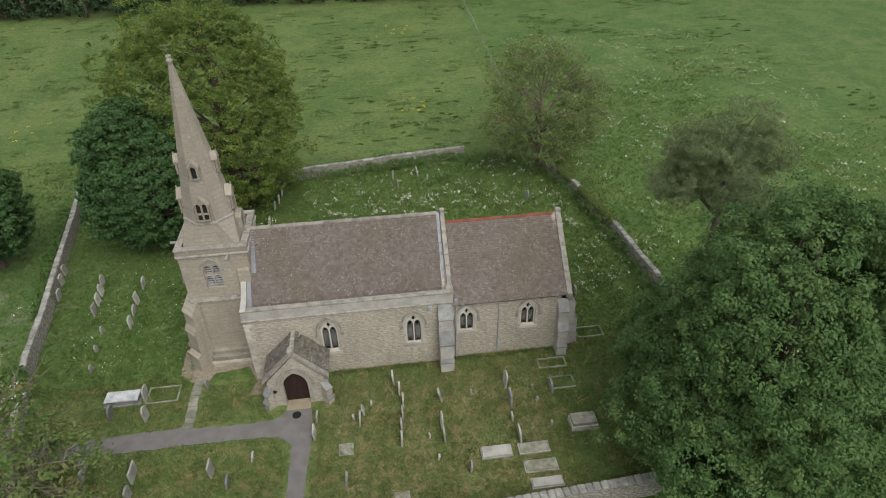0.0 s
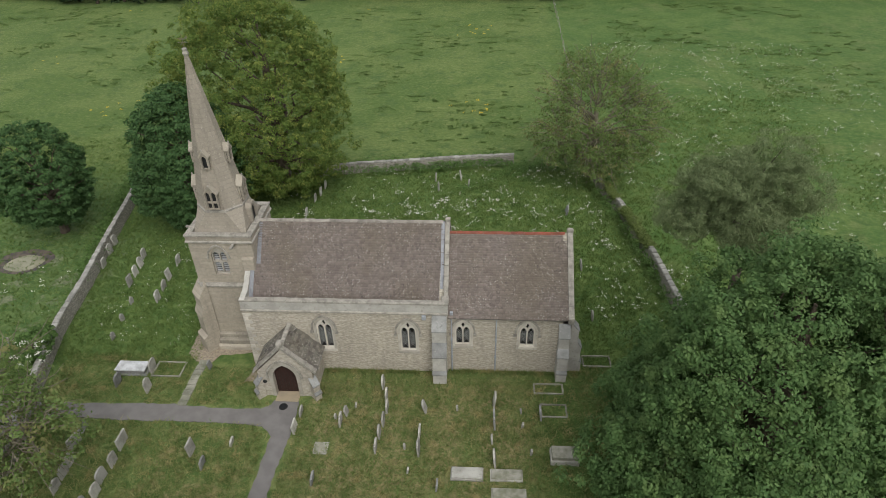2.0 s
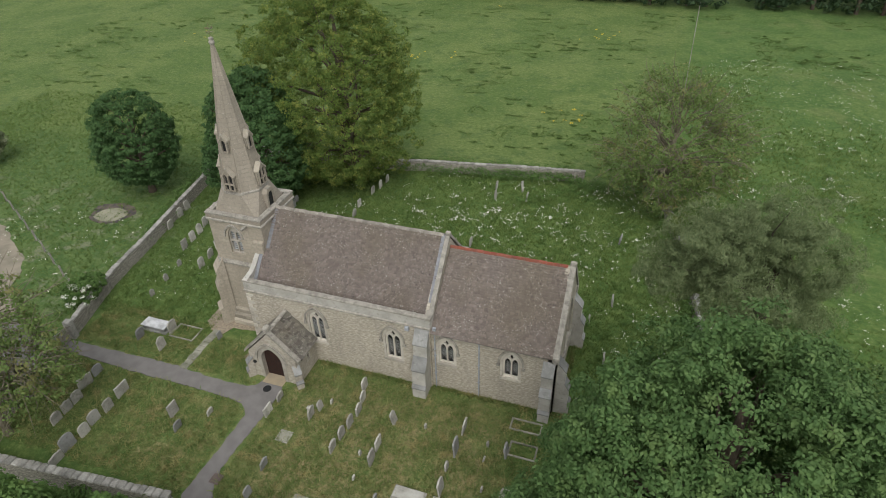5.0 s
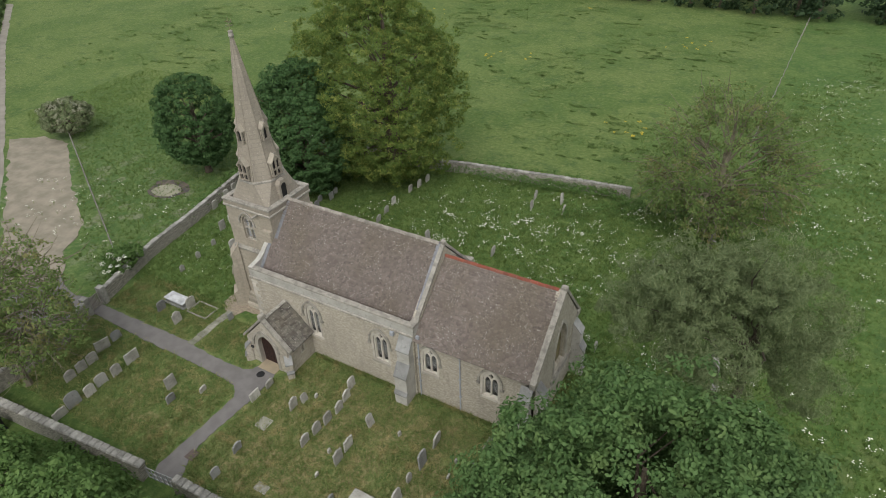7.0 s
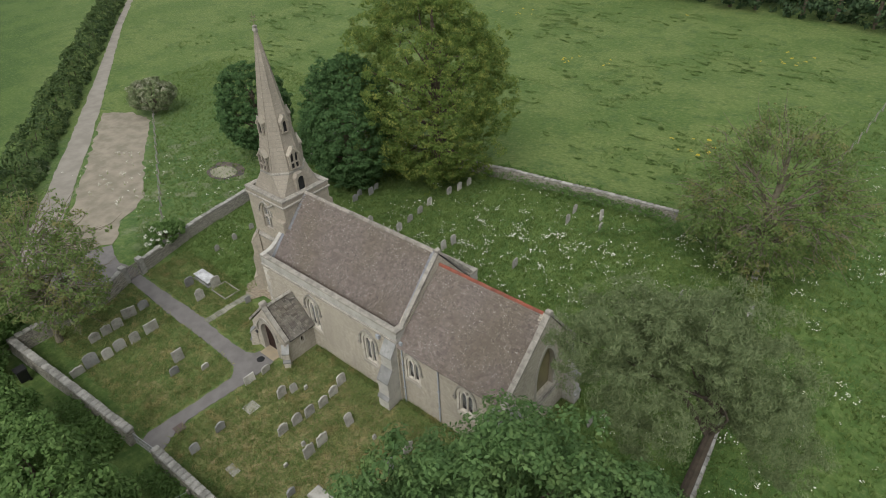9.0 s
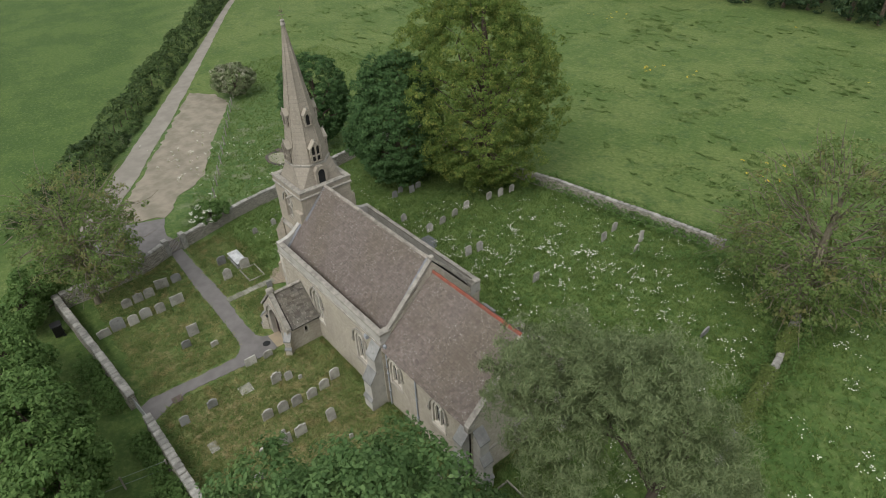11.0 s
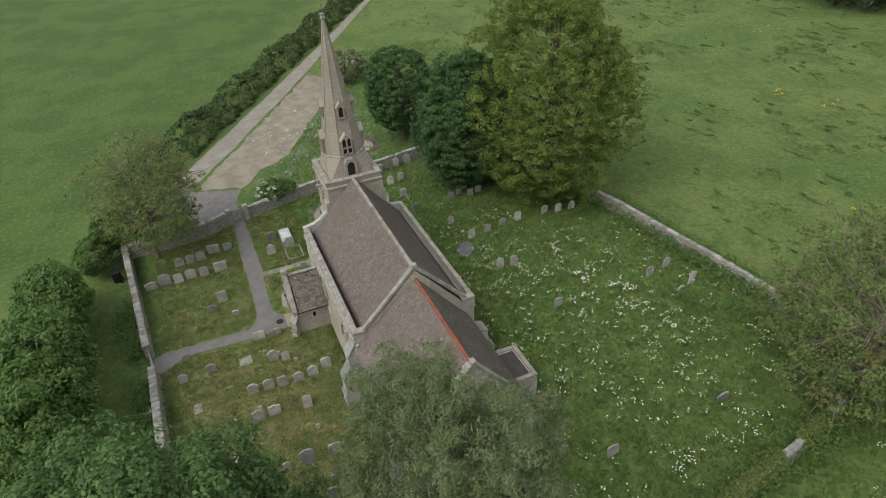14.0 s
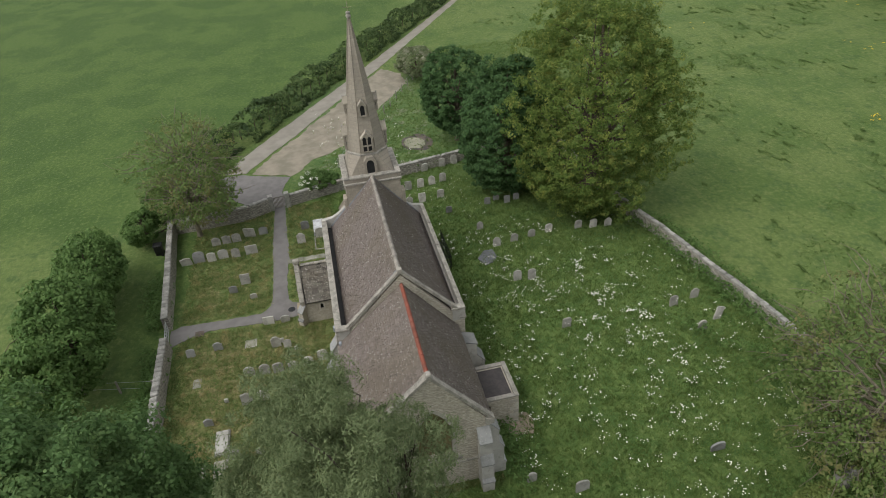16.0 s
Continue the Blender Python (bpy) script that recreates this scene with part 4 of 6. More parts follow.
def lucarne(ang, z0, z1, w, two):
    """A gabled spire light that stands upright from the sloping face."""
    m = pose(TCX, TCY, 0, 0, 0, ang)
    d = apo(z0) + 0.17
    zs = z0 + (z1 - z0) * 0.72
    holes = []
    if two:
        zm = z0 + (zs - z0) * 0.45
        for s in (-1, 1):
            c = s * w * 0.185
            holes += [[(c - w * 0.14, z0 + 0.05), (c + w * 0.14, z0 + 0.05), (c + w * 0.14, zm - 0.04), (c - w * 0.14, zm - 0.04)], arch(c, zm + 0.04, w * 0.28, zs - 0.08, zs + 0.1, 3)]
    else:
        holes = [arch(0, z0 + 0.06, w * 0.46, zs - 0.16, zs + 0.04, 4)]
    face = lambda u, v, dd: m @ Vector((u, -(d - dd), v))
    outl = [(-w * 0.4, z0), (w * 0.4, z0), (w * 0.4, zs), (0, z1), (-w * 0.4, zs)]
    bm = prism(bmesh.new(), outl, face, 0, 0.12, holes)
    L = part("lucarne", bm, SPIRESTONE, church, "gabled spire window")
    back = apo(zs) - 0.12
    # black sheet behind the lights paints the shade inside the spire
    bm = bmesh.new()
    prism(bm, outl, face, 0.125, 0.15)
    part("dark_inside", bm, IRON_SHADE, L)
    bm = bmesh.new()
    for s in (-1, 1):
        prism(bm, [(s * w * 0.4, z0), (s * w * 0.4 - s * 0.08, z0), (s * w * 0.4 - s * 0.08, zs), (s * w * 0.4, zs)], face, 0.12, 0.34)
        e = s * w * 0.45
        prism(bm, [(e, zs - 0.1), (0, z1 + 0.0), (0, z1 + 0.12), (e + s * 0.02, zs + 0.0)], face, -0.04, 0.34)
    part("gablet", bm, PLINTH, L)
    bm = bmesh.new()
    tube(bm, [m @ Vector((0, -d - 0.0, z1 + 0.05)), m @ Vector((0, -d, z1 + 0.14)), m @ Vector((0, -d, z1 + 0.22))], [0.04, 0.06, 0.02], 6)
    part("finial", bm, COPING, L)


for ang in (0, 90, 180, 270):
    lucarne(ang, 10.15, 11.55, 0.92, True)
    lucarne(ang, 12.55, 13.6, 0.62, False)
bm = prism(bmesh.new(), [(31.82, 8.5), (32.66, 8.5), (32.66, 9.6), (32.45, 9.9), (32.03, 9.9), (31.82, 9.6)], vx(TCX + 1.74), 0, 0.5, [arch(32.24, 8.65, 0.52, 9.4, 9.68, 4)])
dd = part("spire_doorway", bm, SPIRESTONE, church, "small dark doorway in the spire base")
# black sheet across the doorway, painting the shade within
bm = prism(bmesh.new(), arch(32.24, 8.65, 0.53, 9.4, 9.7, 4), vx(TCX + 1.74), 0.1, 0.13)
part("dark_inside", bm, IRON_SHADE, dd)

# porch
PX0, PX1, PY0, PXC = -7.38, -4.12, 26.0, -5.75
bm = prism(bmesh.new(), [(PX0, -0.2), (PX1, -0.2), (PX1, 2.0), (PXC, 3.75), (PX0, 2.0)], vy(PY0), 0, 0.45, [arch(-5.8, -0.19, 1.42, 1.55, 2.55)])
porch = part("porch_wall", bm, PORCHSTONE, church, "pale limestone porch front")
bm = prism(bmesh.new(), arch(-5.8, -0.1, 1.86, 1.55, 2.82), vy(PY0), -0.03, 0.2, [arch(-5.8, -0.09, 1.395, 1.55, 2.535)])
part("door_arch", bm, ASHLAR, porch)
o, i = arch(-5.8, 1.4, 2.2, 1.55, 3.0)[2:], arch(-5.8, 1.4, 1.96, 1.55, 2.88)[2:]
bm = prism(bmesh.new(), o + list(reversed(i)), vy(PY0), -0.10, 0.02)
part("hood_mould", bm, COPING, porch)
for s in (0, 1):
    c0 = -6.5 + s * 0.705
    bm = bmesh.new()
    outl = [(u, v) for u, v in arch(-5.8, 0.06, 1.40, 1.55, 2.53) if (u <= -5.8 + 1e-4 if s == 0 else u >= -5.8 - 1e-4)]
    if s == 0:
        outl = [(-6.5, 0.06), (-5.805, 0.06), (-5.805, 2.53)] + [p for p in outl if p[1] > 0.07 and p[1] < 2.52]
    else:
        outl = [(-5.795, 0.06), (-5.1, 0.06)] + [p for p in outl if p[1] > 0.07 and p[1] < 2.52] + [(-5.795, 2.53)]
    prism(bm, outl, vy(PY0), 0.30, 0.36)
    lf = part("door_leaf", bm, OAK, church, "dark brown arched door leaf")
    for k in range(4):
        u = -6.45 + s * 0.72 + k * 0.165
        part("plank", boxes((u, u + 0.012, PY0 + 0.288, PY0 + 0.3, 0.1, 1.6)), IRON_SHADE, lf)
bm = prism(bmesh.new(), [(PY0 + 0.45, -0.2), (NY0, -0.2), (NY0, 2.0), (PY0 + 0.45, 2.0)], vx(PX1), 0, 0.4, [arch(27.35, 0.95, 0.22, 1.35, 1.5, 4)])
pw = part("porch_wall", bm, PORCHSTONE, church)
bm = prism(bmesh.new(), arch(27.35, 0.95, 0.24, 1.35, 1.52, 4), vx(PX1), 0.2, 0.22)
part("glass", bm, GLASS, pw)
bm = prism(bmesh.new(), arch(27.35, 0.85, 0.42, 1.35, 1.64, 4), vx(PX1), -0.02, 0.05, [arch(27.35, 0.96, 0.2, 1.35, 1.485, 4)])
part("surround", bm, ASHLAR, pw)
part("porch_wall", boxes((PX0, PX0 + 0.4, PY0 + 0.45, NY0, -0.2, 2.0)), PORCHSTONE, church)
for s in (-1, 1):
    xb = PX0 if s < 0 else PX1
    buttress(pose(xb - s * 0.1, PY0 + 0.1, 0, 0, 0, s * 45), 0.42, [(0.5, 0.45, 0.55), (0.4, 1.1, 1.5)], PORCHSTONE)
# porch roof: deck, separate stone slates, ridge and gable coping
PRZ = 3.72
for s in (-1, 1):
    xe = PXC + s * 1.82
    bm = bmesh.new()
    vs = [bm.verts.new(p) for p in ((xe, PY0 + 0.3, 1.86), (xe, NY0, 1.86), (PXC, NY0, PRZ), (PXC, PY0 + 0.3, PRZ), (xe, PY0 + 0.3, 1.76), (xe, NY0, 1.76), (PXC, NY0, PRZ - 0.1), (PXC, PY0 + 0.3, PRZ - 0.1))]
    for f in ((0, 1, 2, 3), (4, 5, 6, 7), (0, 1, 5, 4), (2, 3, 7, 6), (0, 3, 7, 4), (1, 2, 6, 5)):
        bm.faces.new([vs[i] for i in f])
    roof = part("porch_roof", bm, DARKLEAD, church, "lichen-covered stone-slate porch roof")
    up = Vector((PXC - xe, 0, PRZ - 1.86))
    L = up.length
    up.normalize()
    nrm = Vector((-up.z, 0, up.x)) * (1 if up.x > 0 else -1)
    r = random.Random(11 + s)
    meshes = []
    for v in range(4):
        bm = bmesh.new()
        w = (0.2, 0.26, 0.32, 0.38)[v]
        vs = box(bm, 0.008, w - 0.008, 0, 0.36, 0, 0.05)
        for q in bm.verts:
            q.co.x += r.uniform(-0.008, 0.008)
            q.co.y += r.uniform(-0.012, 0.012) if q.co.y < 0.1 else 0
        me = bpy.data.meshes.new("slate")
        bm.to_mesh(me)
        bm.free()
        me.materials.append(PORCHSLATE)
        meshes.append((w, me))
    course = 0.19
    for k in range(int(L / course)):
        y = PY0 + 0.34
        while y < NY0 - 0.12:
            w, me = r.choice(meshes)
            if y + w > NY0:
                w, me = meshes[0]
            ob = new("slate", me)
            base = Vector((xe, y, 1.86)) + up * (k * course - 0.04)
            hh = min(0.36, L - k * course + 0.03) / 0.36
            tilt = math.atan2(0.05, course) * 0.8 + r.uniform(-0.03, 0.03)
            upt = (up - nrm * tilt).normalized()
            nt = (nrm + up * tilt).normalized()
            ob.parent = roof
            ob.matrix_world = Matrix(((0, upt.x * hh, nt.x, base.x + nt.x * 0.045), (1, 0, 0, base.y), (0, upt.z * hh, nt.z, base.z + nt.z * 0.045), (0, 0, 0, 1)))
            y += w
    n = 4
    for k in range(n):
        f0, f1 = k / n, (k + 1) / n
        bm = bmesh.new()
        A = Vector((PXC + s * 1.9, 0, 1.85)).lerp(Vector((PXC, 0, 3.86)), f0 + 0.006)
        B = Vector((PXC + s * 1.9, 0, 1.85)).lerp(Vector((PXC, 0, 3.86)), f1 - 0.006)
        prism(bm, [(A.x, A.z), (B.x, B.z), (B.x, B.z + 0.2), (A.x, A.z + 0.2)], vy(PY0), -0.05, 0.26)
        part("coping_stone", bm, COPING, church)
bm = bmesh.new()
for k in range(6):
    y = PY0 + 0.36 + k * 0.32
    box(bm, PXC - 0.13, PXC + 0.13, y, y + 0.31, PRZ + 0.02, PRZ + 0.13)
bevel(bm, 0.03)
part("porch_ridge", bm, COPING, church)
part("apex_stone", boxes((PXC - 0.16, PXC + 0.16, PY0 - 0.08, PY0 + 0.38, 3.95, 4.28), w=0.06), COPING, church)
bm = bmesh.new()
tube(bm, [Vector((-7.02, PY0 - 0.12, 1.25)), Vector((-7.02, PY0 - 0.06, 1.25)), Vector((-7.02, PY0, 1.25))], [0.1, 0.13, 0.05], 10)
part("wall_lantern", bm, IRON_SHADE, church, "small black lantern beside the door")

# quoins at the open corners
def quoins(x, y, sx, sy, z1, material=ASHLAR):
    z, k = 0.0, 0
    while z < z1 - 0.25:
        lx, ly = (0.5, 0.28) if k % 2 else (0.28, 0.5)
        x0, x1 = sorted((x + sx * 0.012, x - sx * lx))
        y0, y1 = sorted((y + sy * 0.012, y - sy * ly))
        part("quoin", boxes((x0, x1, y0, y1, z + 0.006, z + 0.27), w=0.012), material, church)
        z += 0.28
        k += 1


quoins(NX0, NY0, -1, -1, 4.6)
quoins(NX0, NY1, -1, 1, 4.6)
quoins(VX1, VY1, 1, 1, VZ)
quoins(PX0, NY0 - 0.02, -1, -1, 0.3)
for b in ((TX0 - 0.7, TX0 - 0.05, 31.85, 32.0, 8.16, 8.28), (-9.02, -8.86, TY0 - 0.55, TY0 - 0.05, 8.0, 8.14)):
    part("spout", boxes(b, w=0.02), COPING, church, "stone water spout")

# ---- churchyard walls ----
def stone_wall(name, pts, height, label, cap_l=0.62, thick=0.46, caps=True):
    """A rubble wall along a line, with separate capping stones."""
    w = thing(name, label, "wall", (*pts[0], gh(*pts[0])), kind="structure")
    r = random.Random(len(name) + int(pts[0][0] * 7))
    bm = bmesh.new()
    dense = []
    for (x0, y0), (x1, y1) in zip(pts, pts[1:]):
        n = max(1, int(math.hypot(x1 - x0, y1 - y0) / 0.8))
        dense += [(x0 + (x1 - x0) * k / n, y0 + (y1 - y0) * k / n) for k in range(n)]
    dense.append(pts[-1])
    rows = []
    for i, (x, y) in enumerate(dense):
        a, b = dense[max(i - 1, 0)], dense[min(i + 1, len(dense) - 1)]
        d = Vector((b[0] - a[0], b[1] - a[1], 0)).normalized()
        s = Vector((-d.y, d.x, 0))
        p = Vector((x, y, gh(x, y)))
        j = r.uniform(-0.03, 0.03)
        h = height + r.uniform(-0.03, 0.03)
        t = thick / 2
        rows.append([bm.verts.new(p + s * q + Vector((0, 0, z))) for q, z in ((-t - 0.06 + j, -0.2), (-t + j, h), (t + j, h), (t + 0.06 + j, -0.2))])
    for p, q in zip(rows, rows[1:]):
        for k in range(3):
            bm.faces.new([p[k], p[k + 1], q[k + 1], q[k]])
    bm.faces.new(rows[0])
    bm.faces.new(list(reversed(rows[-1])))
    part("rubble_body", bm, DRYSTONE, w)
    if not caps:
        return w
    meshes = []
    for v in range(5):
        bm = bmesh.new()
        L = cap_l * r.uniform(0.8, 1.1)
        box(bm, -L / 2 + 0.008, L / 2 - 0.008, -thick / 2 - 0.02, thick / 2 + 0.02, 0, 0.16)
        for q in bm.verts:
            q.co += Vector((r.uniform(-0.015, 0.015), r.uniform(-0.03, 0.03), r.uniform(-0.03, 0.03) if q.co.z > 0.05 else 0))
        bevel(bm, 0.055)
        me = bpy.data.meshes.new("capping_stone")
        bm.to_mesh(me)
        bm.free()
        me.materials.append(CAPPING)
        meshes.append((L, me))
    for (x0, y0), (x1, y1) in zip(pts, pts[1:]):
        D = math.hypot(x1 - x0, y1 - y0)
        s = 0.0
        while s < D - 0.2:
            L, me = r.choice(meshes)
            f = (s + L / 2) / D
            x, y = x0 + (x1 - x0) * f, y0 + (y1 - y0) * f
            ob = new("capping_stone", me)
            ob.parent = w
            ob.matrix_world = pose(x, y, gh(x, y) + height - 0.02, r.uniform(-2, 2), r.uniform(-2, 2), math.degrees(math.atan2(y1 - y0, x1 - x0)) + r.uniform(-2, 2))
            s += L
    return w


stone_wall("wall_west", [(-21.3, 25.4), (-22.2, 28.3), (-23.0, 31.4), (-23.7, 36.0), (-24.6, 40.4), (-26.2, 49.2), (-27.0, 53.0)], 1.0, "grey rubble churchyard wall with capping stones", 0.5, 0.36)
stone_wall("wall_west", [(-19.5, 15.6), (-19.6, 18.4), (-19.75, 20.3), (-20.0, 21.9), (-20.85, 23.5)], 1.2, "grey rubble churchyard wall under a tree", 0.5, 0.4)
stone_wall("wall_south", [(-19.7, 15.3), (-13.6, 15.9), (-6.1, 16.6)], 1.15, "grey rubble churchyard wall beside the iron gate", 0.45, 0.44)
stone_wall("wall_south", [(-3.85, 16.85), (1.5, 17.05), (10.5, 17.5), (20.4, 18.0)], 1.15, "lichened rubble wall running under the chestnut", 0.45, 0.44)
stone_wall("wall_north", [(-27.0, 53.2), (-18.0, 52.3), (-9.5, 53.1), (-6.3, 53.85), (-0.3, 54.7), (1.85, 55.1), (8.7, 55.95)], 0.95, "low rubble wall between churchyard and pasture", 0.6, 0.34)
stone_wall("wall_east", [(19.9, 26.0), (19.4, 33.5), (18.9, 37.8), (18.45, 40.6), (17.4, 46.9), (16.35, 50.9), (16.0, 53.6)], 1.0, "mossy rubble wall along the meadow", 0.6, 0.36)


def picket_gate(name, a, b, h, material, label, bars, piers=True):
    """A small gate between two stone piers: frame, rails and upright bars."""
    A, B = Vector((*a, gh(*a))), Vector((*b, gh(*b)))
    d = (B - A)
    L = d.length
    m = Matrix.Translation(A) @ pose(0, 0, 0, 0, 0, math.degrees(math.atan2(d.y, d.x)))
    g = thing(name, label, "gate", A)
    for z in (0.18, h * 0.55, h - 0.08):
        bm = bmesh.new()
        box(bm, 0.05, L - 0.05, -0.02, 0.02, z - 0.03, z + 0.03, m)
        part("rail", bm, material, g)
    for k in range(bars):
        x = 0.08 + (L - 0.16) * k / (bars - 1)
        bm = bmesh.new()
        box(bm, x - 0.025, x + 0.025, -0.035, 0.005, 0.08, h, m)
        part("upright", bm, material, g)
    if piers:
        for x in (-0.2, L + 0.2):
            bm = bmesh.new()
            box(bm, x - 0.22, x + 0.22, -0.26, 0.26, -0.1, 1.45, m)
            bevel(bm, 0.03)
            part("gate_pier", bm, CAPPING, g, "square stone gate pier")
    return g


picket_gate("wooden_gate", (-20.98, 23.95), (-21.12, 25.0), 1.2, TIMBER, "weathered wooden boarded gate between stone piers", 9)
picket_gate("iron_gate", (-5.95, 16.64), (-4.0, 16.85), 1.05, m_plain("galvanised_rail", (0.42, 0.43, 0.43), (0.33, 0.34, 0.34), 0.5, 0.4), "pale metal field gate at the path end", 6, False)

# wire fence from the wall to the hawthorn
fence = thing("wire_fence", "thin post-and-wire fence beside the gravel yard", "fence", (-23.2, 27.8, 0))
fp = [Vector((-23.2 - 27.0 * k / 13, 28.2 + 14.0 * k / 13, 0)) for k in range(14)]
for p in fp:
    bm = bmesh.new()
    box(bm, p.x - 0.05, p.x + 0.05, p.y - 0.05, p.y + 0.05, -0.1, 1.05)
    part("fence_post", bm, TIMBER, fence)
for z in (0.4, 0.95):
    bm = bmesh.new()
    tube(bm, [p + Vector((0, 0, z)) for p in fp], [0.006] * 14, 5)
    part("wire", bm, PIPE, fence)
fence = thing("wire_fence", "wire fence running south from the churchyard wall", "fence", (1.5, 16.9, 0))
fp = [Vector((-0.2 - 0.5 * k, 16.6 - 2.2 * k, 0)) for k in range(5)]
for p in fp:
    bm = bmesh.new()
    box(bm, p.x - 0.05, p.x + 0.05, p.y - 0.05, p.y + 0.05, -0.1, 1.05)
    part("fence_post", bm, TIMBER, fence)
for z in (0.4, 0.95):
    bm = bmesh.new()
    tube(bm, [p + Vector((0, 0, z)) for p in fp], [0.008] * 5, 5)
    part("wire", bm, PIPE, fence)
# field boundary in the pasture
fence = thing("field_fence", "old post-and-wire fence across the pasture", "fence", (16.5, 62, 0))
fp = [Vector((16.2 + 0.035 * 3.2 * k, 62 + 3.2 * k, 0)) for k in range(22)]
for p in fp:
    bm = bmesh.new()
    box(bm, p.x - 0.05, p.x + 0.05, p.y - 0.05, p.y + 0.05, -0.3, 1.0)
    part("fence_post", bm, TIMBER, fence)
for z in (0.45, 0.9):
    bm = bmesh.new()
    tube(bm, [p + Vector((0, 0, z)) for p in fp], [0.006] * 22, 4)
    part("wire", bm, PIPE, fence)

# bin behind the wall
b = thing("wheeled_bin", "black plastic wheeled bin behind the wall", "bin", (-16.4, 14.6, 0))
bm = bmesh.new()
prism(bm, [(-0.24, 0.08), (0.24, 0.08), (0.3, 0.95), (-0.3, 0.95)], lambda u, v, d: Vector((-16.4 + u, 14.3 + d * 0.6, v)), 0, 1)
bevel(bm, 0.02)
part("bin_body", bm, BINBLACK, b)
bm = boxes((-16.73, -16.07, 14.25, 14.95, 0.955, 1.04), w=0.03)
part("lid", bm, BINBLACK, b)
for s in (-16.72, -16.14):
    bm = bmesh.new()
    tube(bm, [Vector((s, 14.85, 0.1)), Vector((s + 0.06, 14.85, 0.1))], [0.1, 0.1], 12)
    part("wheel", bm, BINBLACK, b)

# boiler-room stair rail on the north side
rail = thing("stair_railing", "black iron railing round sunken stairs", "railing", (-7.6, 37.4, gh(-7.6, 37.4)))
z0 = gh(-8, 37.6)
for a, b2 in (((-7.3, 35.8), (-7.3, 37.3)), ((-7.3, 37.3), (-11.2, 37.3))):
    A, B = Vector((*a, z0)), Vector((*b2, z0))
    n = int((B - A).length / 0.16)
    for z in (0.15, 1.05):
        bm = bmesh.new()
        tube(bm, [A + Vector((0, 0, z)), B + Vector((0, 0, z))], [0.02, 0.02], 6)
        part("rail", bm, IRON_SHADE, rail)
    for k in range(n + 1):
        p = A.lerp(B, k / n)
        bm = bmesh.new()
        tube(bm, [p, p + Vector((0, 0, 1.12))], [0.012, 0.012], 5)
        part("baluster", bm, IRON_SHADE, rail)
# no pit is cut: a flat black sheet paints the stairwell's shade
strip("stairwell", [(-11.2, 35.75), (-7.35, 35.75), (-7.35, 37.25), (-11.2, 37.25)], IRON_SHADE, "flat black sheet painting the shade of a sunken stairwell", 0.02, category="stairwell")
strip("worn_earth", [(8.1, 36.9), (8.6, 36.7), (9.1, 37.2), (9.0, 38.0), (8.4, 38.3), (7.6, 38.0), (7.4, 37.5), (8.1, 37.45)], PEBBLE, "bare trodden earth at the vestry corner", 0.015, category="earth", rag=0.12)
strip("stone_slab", [(-7.55, 39.4), (-6.5, 39.75), (-6.75, 40.5), (-7.3, 40.85), (-8.3, 40.8), (-8.35, 40.1)], m_plain("blue_grey_slab", (0.15, 0.155, 0.165), (0.11, 0.115, 0.12), 0.6), "flat grey slab in the grass", 0.07, category="slab")

# manhole, grating, stepping stones
mh = bmesh.new()
tube(mh, [Vector((-5.9, 25.1, 0.0)), Vector((-5.9, 25.1, 0.048))], [0.27, 0.26], 20)
tagged(part("drain_cover", mh, IRON_SHADE), "round black drain cover in the path", "drain cover")
tagged(part("drain_cover", boxes((-5.35, -4.75, 18.45, 19.05, 0.0, 0.045), w=0.005), m_plain("rusty_grate", (0.12, 0.09, 0.08), (0.09, 0.07, 0.06))), "square brown cover plate in the path", "drain cover")
stepping = thing("stone_path", "narrow path of worn stone flags to the tower", "path", (-12.05, 26.5, 0), kind="structure")
r = random.Random(5)
for k in range(9):
    y0 = 24.95 + k * 0.42
    x = -12.07 + 0.02 * math.sin(k)
    part("flagstone", boxes((x - 0.28 + r.uniform(-.03, .03), x + 0.28 + r.uniform(-.03, .03), y0, y0 + 0.40, -0.02, 0.05 + r.uniform(-.008, .008)), w=0.015), KERBSTONE, stepping)

